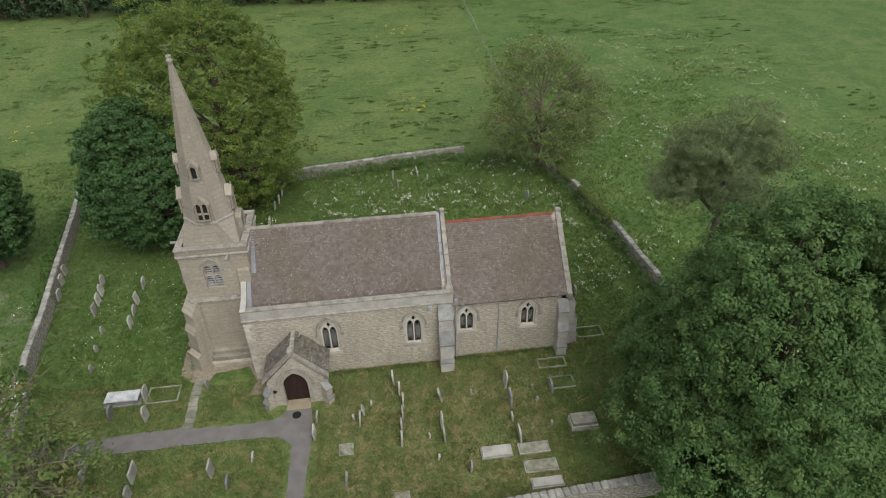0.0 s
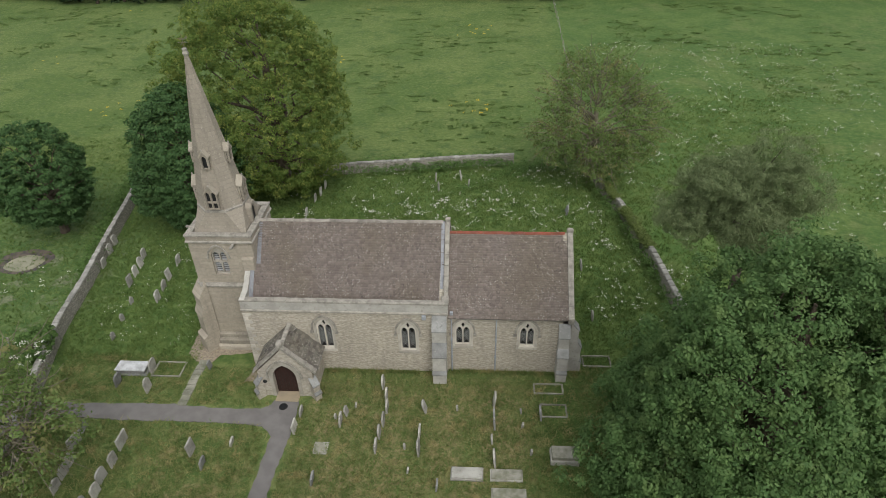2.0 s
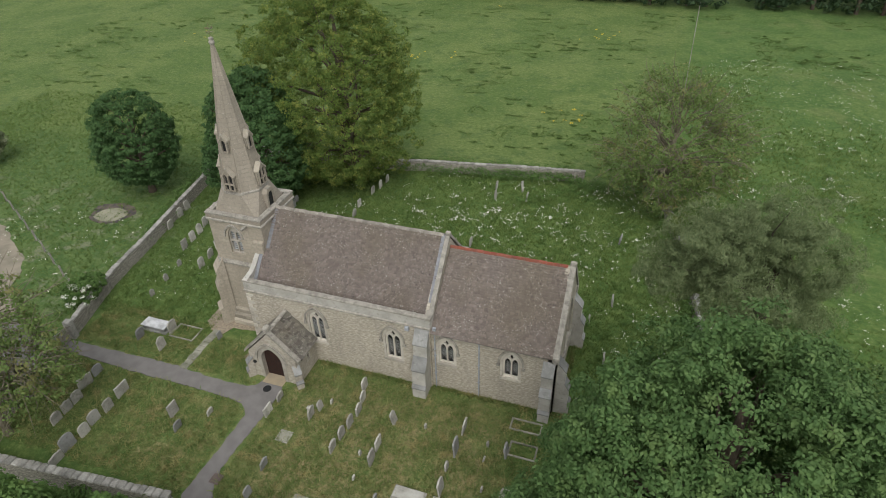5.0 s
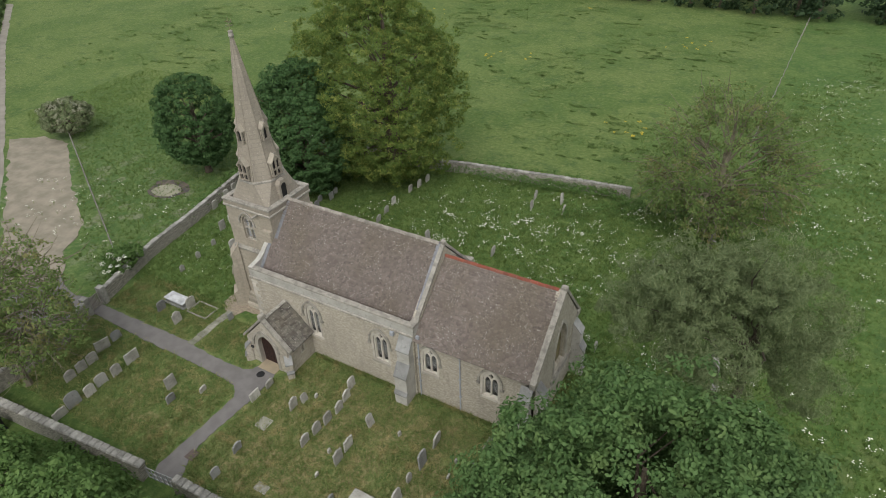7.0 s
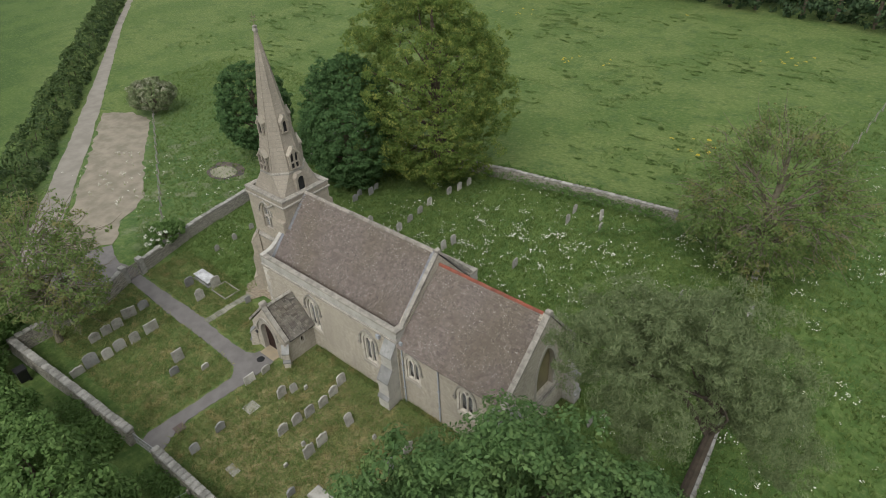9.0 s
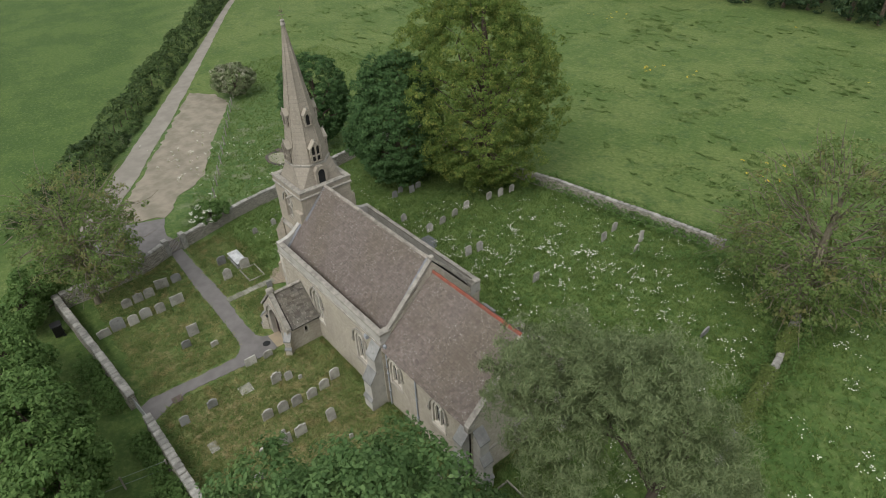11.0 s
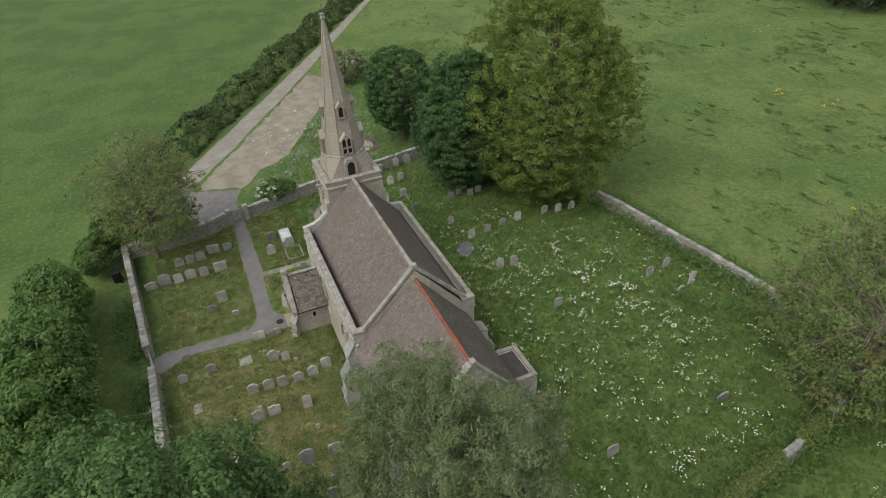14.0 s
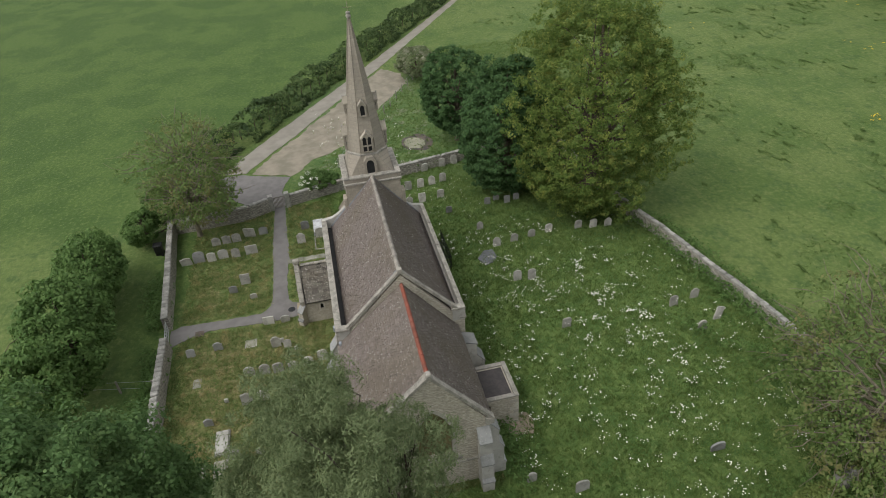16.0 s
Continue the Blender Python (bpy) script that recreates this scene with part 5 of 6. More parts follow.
# ---- graves ----
def headstone(style, w, h, t, material):
    """An upright gravestone whose broad faces look east and west."""
    a = w / 2
    if style == "round":
        top = [(a * math.cos(q), h - a * 0.55 + a * 0.55 * math.sin(q)) for q in (math.pi * k / 10 for k in range(11))]
    elif style == "shoulder":
        top = [(a, h * 0.80), (a * 0.72, h * 0.80)] + [(a * 0.72 * math.cos(q), h * 0.80 + (h * 0.2) * math.sin(q)) for q in (math.pi * k / 8 for k in range(9))] + [(-a * 0.72, h * 0.80), (-a, h * 0.80)]
    elif style == "gothic":
        top = [(a, h * 0.72), (a * 0.75, h * 0.86), (a * 0.4, h * 0.95), (0, h), (-a * 0.4, h * 0.95), (-a * 0.75, h * 0.86), (-a, h * 0.72)]
    elif style == "wave":
        top = [(a, h * 0.86), (a * 0.8, h * 0.92), (a * 0.55, h * 0.89), (a * 0.3, h * 0.96), (0, h), (-a * 0.3, h * 0.96), (-a * 0.55, h * 0.89), (-a * 0.8, h * 0.92), (-a, h * 0.86)]
    else:
        top = [(a, h), (-a, h)]
    bm = bmesh.new()
    prism(bm, [(-a, -0.3), (a, -0.3)] + top, lambda u, v, d: Vector((d * t - t / 2, u, v)), 0, 1)
    bmesh.ops.recalc_face_normals(bm, faces=bm.faces)
    ed = [e for e in bm.edges if len(e.link_faces) == 2 and e.calc_face_angle(0) > 1.2]
    bmesh.ops.bevel(bm, geom=ed, offset=0.015, segments=1, affect="EDGES")
    me = bpy.data.meshes.new("headstone")
    bm.to_mesh(me)
    bm.free()
    me.materials.append(material)
    return me


STYLES = ["round", "shoulder", "gothic", "wave", "square"]
LOOKS = {"grey": (GRAVE, "lichened limestone"), "dark": (GRAVEDARK, "dark grey stone"), "pale": (GRAVEPALE, "pale stone")}
TOPS = {"round": "round-topped", "shoulder": "shouldered", "gothic": "pointed", "wave": "scroll-topped", "square": "square-topped"}
stone_cache = {}


def put_stone(x, y, style="round", w=0.62, h=0.95, look_="grey", lean=0.0, side=0.0, turn=0.0, where="in mown grass"):
    key = (style, round(w, 2), round(h, 2), look_)
    if key not in stone_cache:
        stone_cache[key] = headstone(style, w, h, 0.11, LOOKS[look_][0])
    ob = new("headstone", stone_cache[key])
    ob.matrix_world = pose(x, y, gh(x, y) - 0.02, side, lean, turn)
    tilt = "leaning " if abs(lean) + abs(side) > 6 else ""
    return tagged(ob, f"{tilt}{TOPS[style]} {LOOKS[look_][1]} headstone {where}", "headstone", "churchyard headstones")


r = random.Random(21)
SOUTH_ROW = [(-0.17, 26.98), (0.12, 26.05), (0.28, 25.12), (0.2, 24.15), (0.1, 23.3), (0.0, 22.34)]
for i, (x, y) in enumerate(SOUTH_ROW):
    put_stone(x, y, ["round", "gothic", "shoulder", "round", "gothic", "shoulder"][i], 0.66, 0.82, "grey", r.uniform(-5, 5), where="in a row by the nave")
put_stone(2.33, 23.25, "wave", 0.72, 0.92, "grey", 3)
put_stone(2.4, 22.29, "wave", 0.7, 0.92, "grey", -3)
put_stone(2.58, 25.14, "round", 0.55, 0.85, "grey", -14)
put_stone(-2.27, 24.02, "shoulder", 0.62, 0.95, "grey", 4)
put_stone(-2.0, 24.75, "round", 0.5, 0.6, "grey", -12)
put_stone(-2.85, 18.45, "round", 0.55, 0.65, "dark", -6)
put_stone(-3.05, 20.2, "shoulder", 0.6, 0.75, "dark", 7)
put_stone(-4.72, 24.65, "round", 0.62, 0.6, "grey", 4, where="at the path edge")
put_stone(-4.78, 23.5, "square", 0.75, 0.62, "grey", -6, where="at the path edge")
for x, y, s, w in ((-16.35, 19.15, "gothic", 0.7), (-16.4, 20.0, "wave", 0.68), (-16.45, 20.8, "round", 0.72)):
    put_stone(x, y, s, w, 0.82, "grey", r.uniform(-4, 4), where="in a row by the wall")
put_stone(-16.9, 21.9, "square", 0.95, 0.95, "grey", 10, turn=-12)
put_stone(-16.95, 23.0, "round", 0.72, 0.7, "dark", -8, where="beside the path")
for x, y, s, w in ((-14.05, 18.95, "round", 0.68), (-14.2, 19.85, "round", 0.78), (-14.1, 20.85, "round", 0.66), (-14.2, 22.1, "square", 0.95)):
    put_stone(x, y, s, w, 0.84, "pale" if w > 0.7 else "grey", r.uniform(-4, 4), where="in a row by the path")
put_stone(-14.2, 17.95, "round", 0.9, 1.0, "dark", -7)
put_stone(-14.1, 17.0, "wave", 0.85, 0.75, "grey", 6, 6)
put_stone(-10.1, 21.75, "square", 0.72, 0.9, "grey", -4)
put_stone(-9.2, 20.9, "round", 0.6, 0.7, "dark", 6)
put_stone(-8.1, 22.4, "round", 0.5, 0.5, "grey", 8)
put_stone(6.5, 25.75, "round", 0.72, 1.0, "grey", 6)
put_stone(6.55, 24.25, "round", 0.74, 1.15, "dark", -3)
put_stone(6.4, 23.1, "gothic", 0.45, 0.6, "grey", -4)
put_stone(6.55, 21.75, "round", 0.72, 0.95, "grey", -6)
put_stone(9.2, 24.95, "round", 0.66, 0.85, "dark", -6, where="at the head of a grave kerb")
put_stone(3.5, 20.1, "shoulder", 0.5, 0.65, "dark", 5)
for x, y in ((-2.6, 24.4), (-1.6, 25.3), (1.6, 22.5), (4.4, 25.3), (8.1, 25.2), (8.1, 24.2), (8.5, 22.4), (1.9, 21.0)):
    put_stone(x, y, "round", 0.24, 0.36, "grey", r.uniform(-10, 10), where="as a small footstone")
put_stone(-11.4, 28.1, "square", 0.42, 0.55, "dark", -10, where="near the tower path")
put_stone(-16.7, 26.55, "round", 0.68, 0.85, "dark", 5)
put_stone(-14.55, 26.15, "shoulder", 0.68, 0.95, "grey", -4)
put_stone(-15.0, 27.75, "round", 0.75, 0.95, "grey", 2, where="between two tombs")
# west strip
for x, y, s in ((-21.1, 39.7, "round"), (-20.8, 38.6, "gothic"), (-20.7, 37.5, "round"), (-20.6, 36.3, "square"), (-23.85, 37.4, "round"), (-23.8, 38.5, "round"), (-24.2, 40.35, "round"), (-24.4, 41.6, "round"), (-17.9, 38.8, "round"), (-17.9, 37.1, "square"), (-17.85, 35.9, "gothic"), (-17.7, 34.6, "round")):
    put_stone(x, y, s, 0.64, 0.9, "grey", r.uniform(-8, 8), where="in rows west of the tower")
for x, y in ((-19.5, 34.2), (-19.25, 32.35), (-19.0, 30.5)):
    put_stone(x, y, "shoulder", 0.42, 0.6, "pale", r.uniform(-18, 18), where="sunk in rough grass")
# north side
for x, y, s in ((-4.05, 41.45, "round"), (-3.9, 42.5, "round"), (1.7, 42.9, "round"), (1.75, 50.55, "round"), (1.35, 52.3, "shoulder")):
    put_stone(x, y, s, 0.6, 0.85, "grey", r.uniform(-6, 6), where="among cow parsley")
put_stone(4.4, 51.1, "gothic", 0.6, 1.0, "grey", 8, 14, where="among cow parsley")
put_stone(3.75, 52.5, "square", 0.5, 0.95, "grey", -10, -18, where="among cow parsley")
put_stone(12.85, 46.8, "gothic", 0.8, 0.85, "dark", 10, 16, where="among tall weeds")
put_stone(13.2, 39.1, "round", 0.72, 0.75, "pale", -4, where="among tall weeds")
for x, y, s in ((-8.7, 41.3, "gothic"), (-8.95, 42.8, "gothic"), (-9.15, 44.3, "gothic"), (-9.4, 45.85, "round"), (-9.2, 48.3, "round"), (-8.95, 49.5, "round"), (-8.8, 50.7, "gothic")):
    put_stone(x, y, s, 0.6, 0.82, "grey", r.uniform(-9, 9), where="in a row among cow parsley")
for x, y, s in ((-11.5, 40.7, "gothic"), (-15.2, 42.4, "round"), (-15.6, 43.3, "gothic"), (-14.9, 44.1, "square"), (-15.2, 45.0, "round"), (-15.05, 38.9, "round"), (11.9, 36.9, "gothic"), (13.3, 33.6, "round")):
    put_stone(x, y, s, 0.54, 0.7, "dark" if x < -12 else "grey", r.uniform(-8, 8), where="under the trees" if x < -12 else "in rough grass")


def ledger(x0, x1, y0, y1, h, material, label, rim=True):
    """A flat grave slab on a low base."""
    t = thing("ledger_stone", label, "grave slab", ((x0 + x1) / 2, (y0 + y1) / 2, 0), "flat grave slabs")
    part("base", boxes((x0, x1, y0, y1, -0.05, h * 0.6), w=0.015), GRAVE, t)
    part("slab", boxes((x0 + 0.06, x1 - 0.06, y0 + 0.06, y1 - 0.06, h * 0.6, h), w=0.02), material, t)


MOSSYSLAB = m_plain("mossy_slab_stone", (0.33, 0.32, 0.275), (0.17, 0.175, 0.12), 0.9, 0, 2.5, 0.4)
ledger(4.2, 5.92, 20.55, 21.35, 0.22, GRAVEPALE, "pale flat ledger slab in the grass")
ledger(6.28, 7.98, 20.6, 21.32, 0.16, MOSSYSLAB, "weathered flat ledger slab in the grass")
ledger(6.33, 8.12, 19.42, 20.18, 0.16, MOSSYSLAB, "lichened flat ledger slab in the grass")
ledger(6.45, 8.15, 18.42, 19.07, 0.2, GRAVEPALE, "pale grey ledger slab near the wall")
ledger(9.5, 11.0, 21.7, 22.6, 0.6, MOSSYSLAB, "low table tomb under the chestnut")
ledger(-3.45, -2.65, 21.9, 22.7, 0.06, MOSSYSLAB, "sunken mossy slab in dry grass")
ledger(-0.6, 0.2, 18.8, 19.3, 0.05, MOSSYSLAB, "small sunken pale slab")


def kerb(x0, x1, y0, y1, label):
    t = thing("grave_kerb", label, "grave kerb", ((x0 + x1) / 2, (y0 + y1) / 2, 0), "grave kerbs")
    for b in ((x0, x1, y0, y0 + 0.1), (x0, x1, y1 - 0.1, y1), (x0, x0 + 0.1, y0 + 0.1, y1 - 0.1), (x1 - 0.1, x1, y0 + 0.1, y1 - 0.1)):
        part("kerb_stone", boxes((*b, -0.05, 0.09), w=0.015), KERBSTONE, t)


kerb(8.9, 10.7, 26.65, 27.5, "stone kerb round an old grave")
kerb(9.2, 10.75, 24.9, 25.9, "stone kerb round a grassed grave")
kerb(-14.95, -13.05, 27.2, 28.5, "stone kerb beside the chest tomb")
kerb(12.1, 13.9, 29.0, 30.0, "sunken stone kerb in shade")
tomb = thing("chest_tomb", "pale chest tomb with a white lichened lid", "tomb", (-16.2, 27.8, 0))
part("base", boxes((-17.3, -15.2, 27.2, 28.15, -0.05, 0.08), w=0.015), GRAVEDARK, tomb)
part("chest", boxes((-17.12, -15.38, 27.32, 28.03, 0.08, 0.36)), GRAVEDARK, tomb)
part("lid", boxes((-17.22, -15.28, 27.25, 28.1, 0.36, 0.46), w=0.025), m_stone("white_tomb_lid", (0.50, 0.51, 0.52), (0.30, 0.305, 0.31), (0.64, 0.65, 0.66), 0.7, True, 1.8), tomb, "white lichened lid")


# ---- trees ----
def rand_dirs(g, n):
    v = g.normal(size=(n, 3))
    return v / np.linalg.norm(v, axis=1, keepdims=True)


def leaf_cloud(g, centres, outward, per, clump_r, leaf, droop=0.25, flat=0.6, narrow=0.55):
    """Leaf blades gathered in clumps: one folded quad each."""
    n = len(centres)
    c = np.repeat(centres, per, 0)
    o = np.repeat(outward, per, 0)
    N = n * per
    d = rand_dirs(g, N)
    d = d + o * 0.75
    d /= np.linalg.norm(d, axis=1, keepdims=True)
    rad = clump_r * np.repeat(g.uniform(0.6, 1.3, n), per) * g.uniform(0.55, 1.05, N)
    p = c + d * rad[:, None] * np.array([1, 1, flat])
    nrm = d * 0.8 + rand_dirs(g, N) * 0.6 + np.array([0, 0, 0.45])
    nrm /= np.linalg.norm(nrm, axis=1, keepdims=True)
    t = np.cross(nrm, rand_dirs(g, N))
    t /= np.linalg.norm(t, axis=1, keepdims=True) + 1e-9
    t[:, 2] -= droop
    s = np.cross(nrm, t)
    s /= np.linalg.norm(s, axis=1, keepdims=True) + 1e-9
    L = leaf * g.uniform(0.65, 1.35, N)[:, None]
    co = np.stack([p - t * L * 0.5, p + s * L * narrow * 0.5 + nrm * L * 0.08, p + t * L * 0.5, p - s * L * narrow * 0.5 + nrm * L * 0.08], 1).reshape(-1, 3)
    f = np.arange(N * 4).reshape(-1, 4)
    return co, f


def crown_points(g, lobes, n, shell=(0.74, 1.02), lump=0.12, zmin=0.4, inset=0.0):
    """Clump centres near the skin of a crown made of ellipsoid lobes, and their outward ways."""
    lob = np.array(lobes, float)
    lob[:, 3:6] -= inset
    area = lob[:, 3] * lob[:, 4] + lob[:, 3] * lob[:, 5]
    k = g.choice(len(lob), n * 3, p=area / area.sum())
    d = rand_dirs(g, n * 3)
    fr = g.uniform(0, 1, n * 3) ** 0.5 * (shell[1] - shell[0]) + shell[0]
    fr *= 1 + lump * np.sin(d[:, 0] * 5 + k) * np.cos(d[:, 1] * 6 + 2 * k) + lump * 0.6 * np.sin(d[:, 2] * 9 + d[:, 0] * 4)
    p = lob[k, :3] + d * lob[k, 3:6] * fr[:, None]
    keep = p[:, 2] > zmin + g.uniform(0, 0.8, n * 3)
    for i, (x, y, z, a, b, c) in enumerate(lob):
        q = ((p[:, 0] - x) / a) ** 2 + ((p[:, 1] - y) / b) ** 2 + ((p[:, 2] - z) / c) ** 2
        keep &= (q > 0.62 * 0.62) | (k == i)
    o = d / lob[k, 3:6]
    o /= np.linalg.norm(o, axis=1, keepdims=True)
    return p[keep][:n], o[keep][:n]


def limb_mesh(g, base, height, radius, tips, bend=0.15, lean=(0, 0), seg=9, fork=0.35):
    """A tapered trunk with limbs that run out to the given tips."""
    bm = bmesh.new()
    B = Vector(base)
    top = B + Vector((lean[0], lean[1], height))
    pts = [B + (top - B) * f + Vector((g.normal() * 0.08, g.normal() * 0.08, 0)) * (0 if f == 0 else 1) for f in (0, 0.08, 0.25, 0.45, 0.65, 0.85, 1)]
    tube(bm, pts, [radius * k for k in (1.45, 1.1, 0.95, 0.82, 0.62, 0.38, 0.12)], seg)
    for tip in tips:
        T_ = Vector([float(v) for v in tip])
        f = min(0.92, max(fork * 0.6, (T_.z - B.z) / height * g.uniform(0.45, 0.8)))
        S = B + (top - B) * f
        mid1 = S.lerp(T_, 0.35) + Vector((g.normal(), g.normal(), abs(g.normal()))) * bend * (T_ - S).length * 0.5
        mid2 = S.lerp(T_, 0.7) + Vector((g.normal(), g.normal(), abs(g.normal()))) * bend * (T_ - S).length * 0.5
        r0 = radius * (1 - f) * g.uniform(0.3, 0.55) + 0.03
        tube(bm, [S, mid1, mid2, T_], [r0, r0 * 0.7, r0 * 0.4, 0.012], 6)
    return bm


def tree(name, label, base, height, radius, lobes, n, per, clump_r, leaf, material, bark=BARK, seed=1, limbs=26, shell=(0.74, 1.02), lump=0.12, zmin=0.4, droop=0.25, flat=0.6, narrow=0.55, lean=(0, 0), category="tree", extra=None, twigs=0, fork=0.35):
    g = np.random.default_rng(seed)
    z = gh(base[0], base[1])
    t = thing(name, label, category, (base[0], base[1], z))
    c, o = crown_points(g, lobes, n, shell, lump, zmin, clump_r * 0.75)
    tips = c[g.choice(len(c), min(limbs, len(c)), replace=False)]
    bm = limb_mesh(g, (base[0], base[1], z - 0.2), height, radius, tips, lean=lean, fork=fork)
    trunk = part("trunk", bm, bark, t)
    if twigs:
        bm = bmesh.new()
        for k in g.choice(len(c), twigs, replace=False):
            q = Vector(c[k].tolist())
            w = Vector(o[k].tolist())
            v = Vector(rand_dirs(g, 1)[0].tolist())
            tube(bm, [q - w * 1.1 + v * 0.3, q - w * 0.4, q + (w + v * 0.8) * 0.45, q + (w + v) * 0.9], [0.035, 0.028, 0.018, 0.006], 4)
        part("brushwood", bm, PALEBARK, t)["kind"] = "stuff"
    co, f = leaf_cloud(g, c, o, per, clump_r, leaf, droop, flat, narrow)
    np_mesh("crown", co, f, material, t)
    if extra:
        mat2, n2, per2, lobes2, leaf2 = extra
        c, o = crown_points(g, lobes2, n2, shell, lump, zmin)
        co, f = leaf_cloud(g, c, o, per2, clump_r, leaf2, droop, flat, narrow)
        np_mesh("crown", co, f, mat2, t)
    return t


# great chestnut at the south-east corner
tree("chestnut_tree", "huge dense horse chestnut with dark palmate leaves", (17.7, 18.8), 14.0, 0.6,
     [(18.0, 18.7, 4.6, 7.3, 7.3, 4.6), (18.0, 18.7, 8.0, 6.4, 6.4, 5.0), (17.9, 18.8, 11.5, 4.9, 4.9, 4.4), (14.2, 16.4, 5.0, 3.6, 3.6, 3.6), (14.8, 21.3, 5.6, 3.4, 3.4, 3.6), (20.0, 21.8, 8.0, 3.8, 3.8, 3.8), (16.0, 17.0, 10.8, 3.6, 3.6, 3.4), (19.4, 19.6, 12.0, 3.4, 3.4, 3.2)], 4200, 86, 0.52, 0.155, LEAF_CHESTNUT, seed=2, limbs=30, shell=(0.66, 1.02), lump=0.14, flat=0.75)
# dark maple and lime behind the tower
tree("maple_tree", "dense dark green maple by the north-west wall", (-18.3, 45.2), 10.5, 0.4,
     [(-18.3, 45.2, 5.9, 4.3, 4.2, 6.2), (-19.4, 44.4, 4.4, 3.3, 3.4, 3.8), (-16.8, 44.2, 5.0, 3.6, 3.6, 4.4), (-18.4, 46.0, 8.8, 3.0, 3.0, 3.2)], 1600, 52, 0.5, 0.21, LEAF_DARK, seed=3, lump=0.09)
tree("lime_tree", "tall yellow-green lime tree with clustered blossom", (-12.4, 50.6), 15.5, 0.55,
     [(-13.7, 51.0, 8.4, 7.0, 7.0, 8.8), (-10.6, 50.2, 6.4, 4.6, 4.6, 5.6), (-13.0, 50.8, 12.4, 5.2, 5.2, 5.3), (-16.4, 51.8, 10.4, 5.2, 5.0, 5.6), (-11.0, 51.2, 10.2, 4.6, 4.6, 4.8), (-12.2, 48.6, 5.0, 5.0, 4.0, 4.4)], 2700, 52, 0.56, 0.18, LEAF_LIME, seed=4, lump=0.24, limbs=40)
tree("round_tree", "rounded dark green maple in the paddock", (-29.8, 43.4), 8.0, 0.3,
     [(-29.8, 43.3, 5.5, 3.7, 3.7, 4.6), (-30.5, 43.0, 4.4, 3.1, 3.1, 3.2), (-29.1, 43.1, 4.4, 3.1, 3.1, 3.2)], 1000, 52, 0.42, 0.2, LEAF_DARK, seed=5, lump=0.06)
# sparse trees
tree("ash_tree", "thinly leaved old tree with ivy at the wall corner", (15.6, 53.6), 10.5, 0.3,
     [(15.7, 53.3, 7.0, 5.6, 5.4, 5.0), (12.6, 52.8, 5.0, 3.2, 3.2, 3.4), (18.6, 53.4, 5.6, 3.6, 3.8, 3.8), (15.6, 51.4, 4.0, 4.0, 3.2, 3.0), (15.2, 54.6, 9.4, 3.4, 3.2, 2.8)], 900, 26, 0.62, 0.2, LEAF_BROWN, PALEBARK, 6, 44, (0.4, 1.04), 0.18, 1.0, twigs=420)
tree("elder_tree", "brownish thin-leaved tree over the wall corner", (-18.4, 17.6), 9.2, 0.19,
     [(-18.5, 18.2, 7.2, 4.2, 4.2, 3.6), (-15.8, 18.2, 5.4, 3.2, 3.2, 2.8), (-20.6, 18.4, 5.4, 3.2, 3.2, 2.9), (-18.0, 19.2, 4.0, 3.4, 2.8, 2.2)], 680, 24, 0.55, 0.19, LEAF_BROWN, PALEBARK, 7, 30, (0.4, 1.04), 0.18, 0.8, twigs=260)
# pine
tree("pine_tree", "ragged dark pine with a bare dark trunk", (19.5, 28.4), 13.6, 0.28,
     [(16.9, 27.5, 14.0, 2.1, 2.0, 1.4), (19.3, 28.3, 14.6, 2.0, 2.0, 1.5), (15.7, 27.3, 12.4, 1.8, 1.8, 1.2), (18.3, 29.9, 12.6, 2.2, 2.0, 1.4), (18.4, 26.0, 12.3, 2.0, 1.8, 1.3), (20.9, 28.6, 12.9, 1.9, 1.9, 1.5), (16.9, 29.2, 11.4, 1.7, 1.6, 1.1), (20.6, 30.4, 10.0, 2.0, 2.0, 1.2), (22.2, 31.4, 7.4, 1.9, 1.8, 1.3)], 1300, 96, 0.40, 0.13, LEAF_PINE, PINEBARK, 8, 18, (0.4, 1.05), 0.28, 4.5, droop=-0.6, flat=0.6, narrow=0.24, lean=(0.6, 1.6), fork=1.05)
# trees south of the wall
tree("thorn_tree", "dark leafy tree outside the south wall", (-10.2, 11.6), 5.2, 0.22,
     [(-10.2, 11.7, 3.4, 3.0, 2.4, 2.6), (-12.6, 11.0, 2.8, 2.6, 2.3, 2.2), (-8.4, 11.4, 2.8, 2.4, 2.2, 2.2)], 800, 34, 0.5, 0.22, LEAF_FRESH, seed=9)
tree("thorn_tree", "bright leafy tree outside the south wall", (-3.4, 11.8), 6.5, 0.22,
     [(-3.9, 11.9, 3.9, 3.2, 2.7, 3.1), (-0.9, 12.2, 3.6, 2.8, 2.4, 2.8), (1.8, 11.4, 3.8, 2.6, 2.4, 2.9), (-2.4, 11.8, 5.2, 2.2, 2.0, 2.0)], 900, 34, 0.5, 0.24, LEAF_FRESH, seed=10)
tree("thorn_tree", "low shrubby tree at the south-west corner", (-18.6, 13.2), 2.8, 0.14,
     [(-18.4, 13.2, 1.7, 1.9, 1.4, 1.5), (-20.8, 14.6, 2.0, 1.7, 1.8, 1.7), (-21.6, 17.0, 1.6, 1.4, 1.6, 1.4)], 420, 32, 0.4, 0.22, LEAF_FRESH, seed=11)
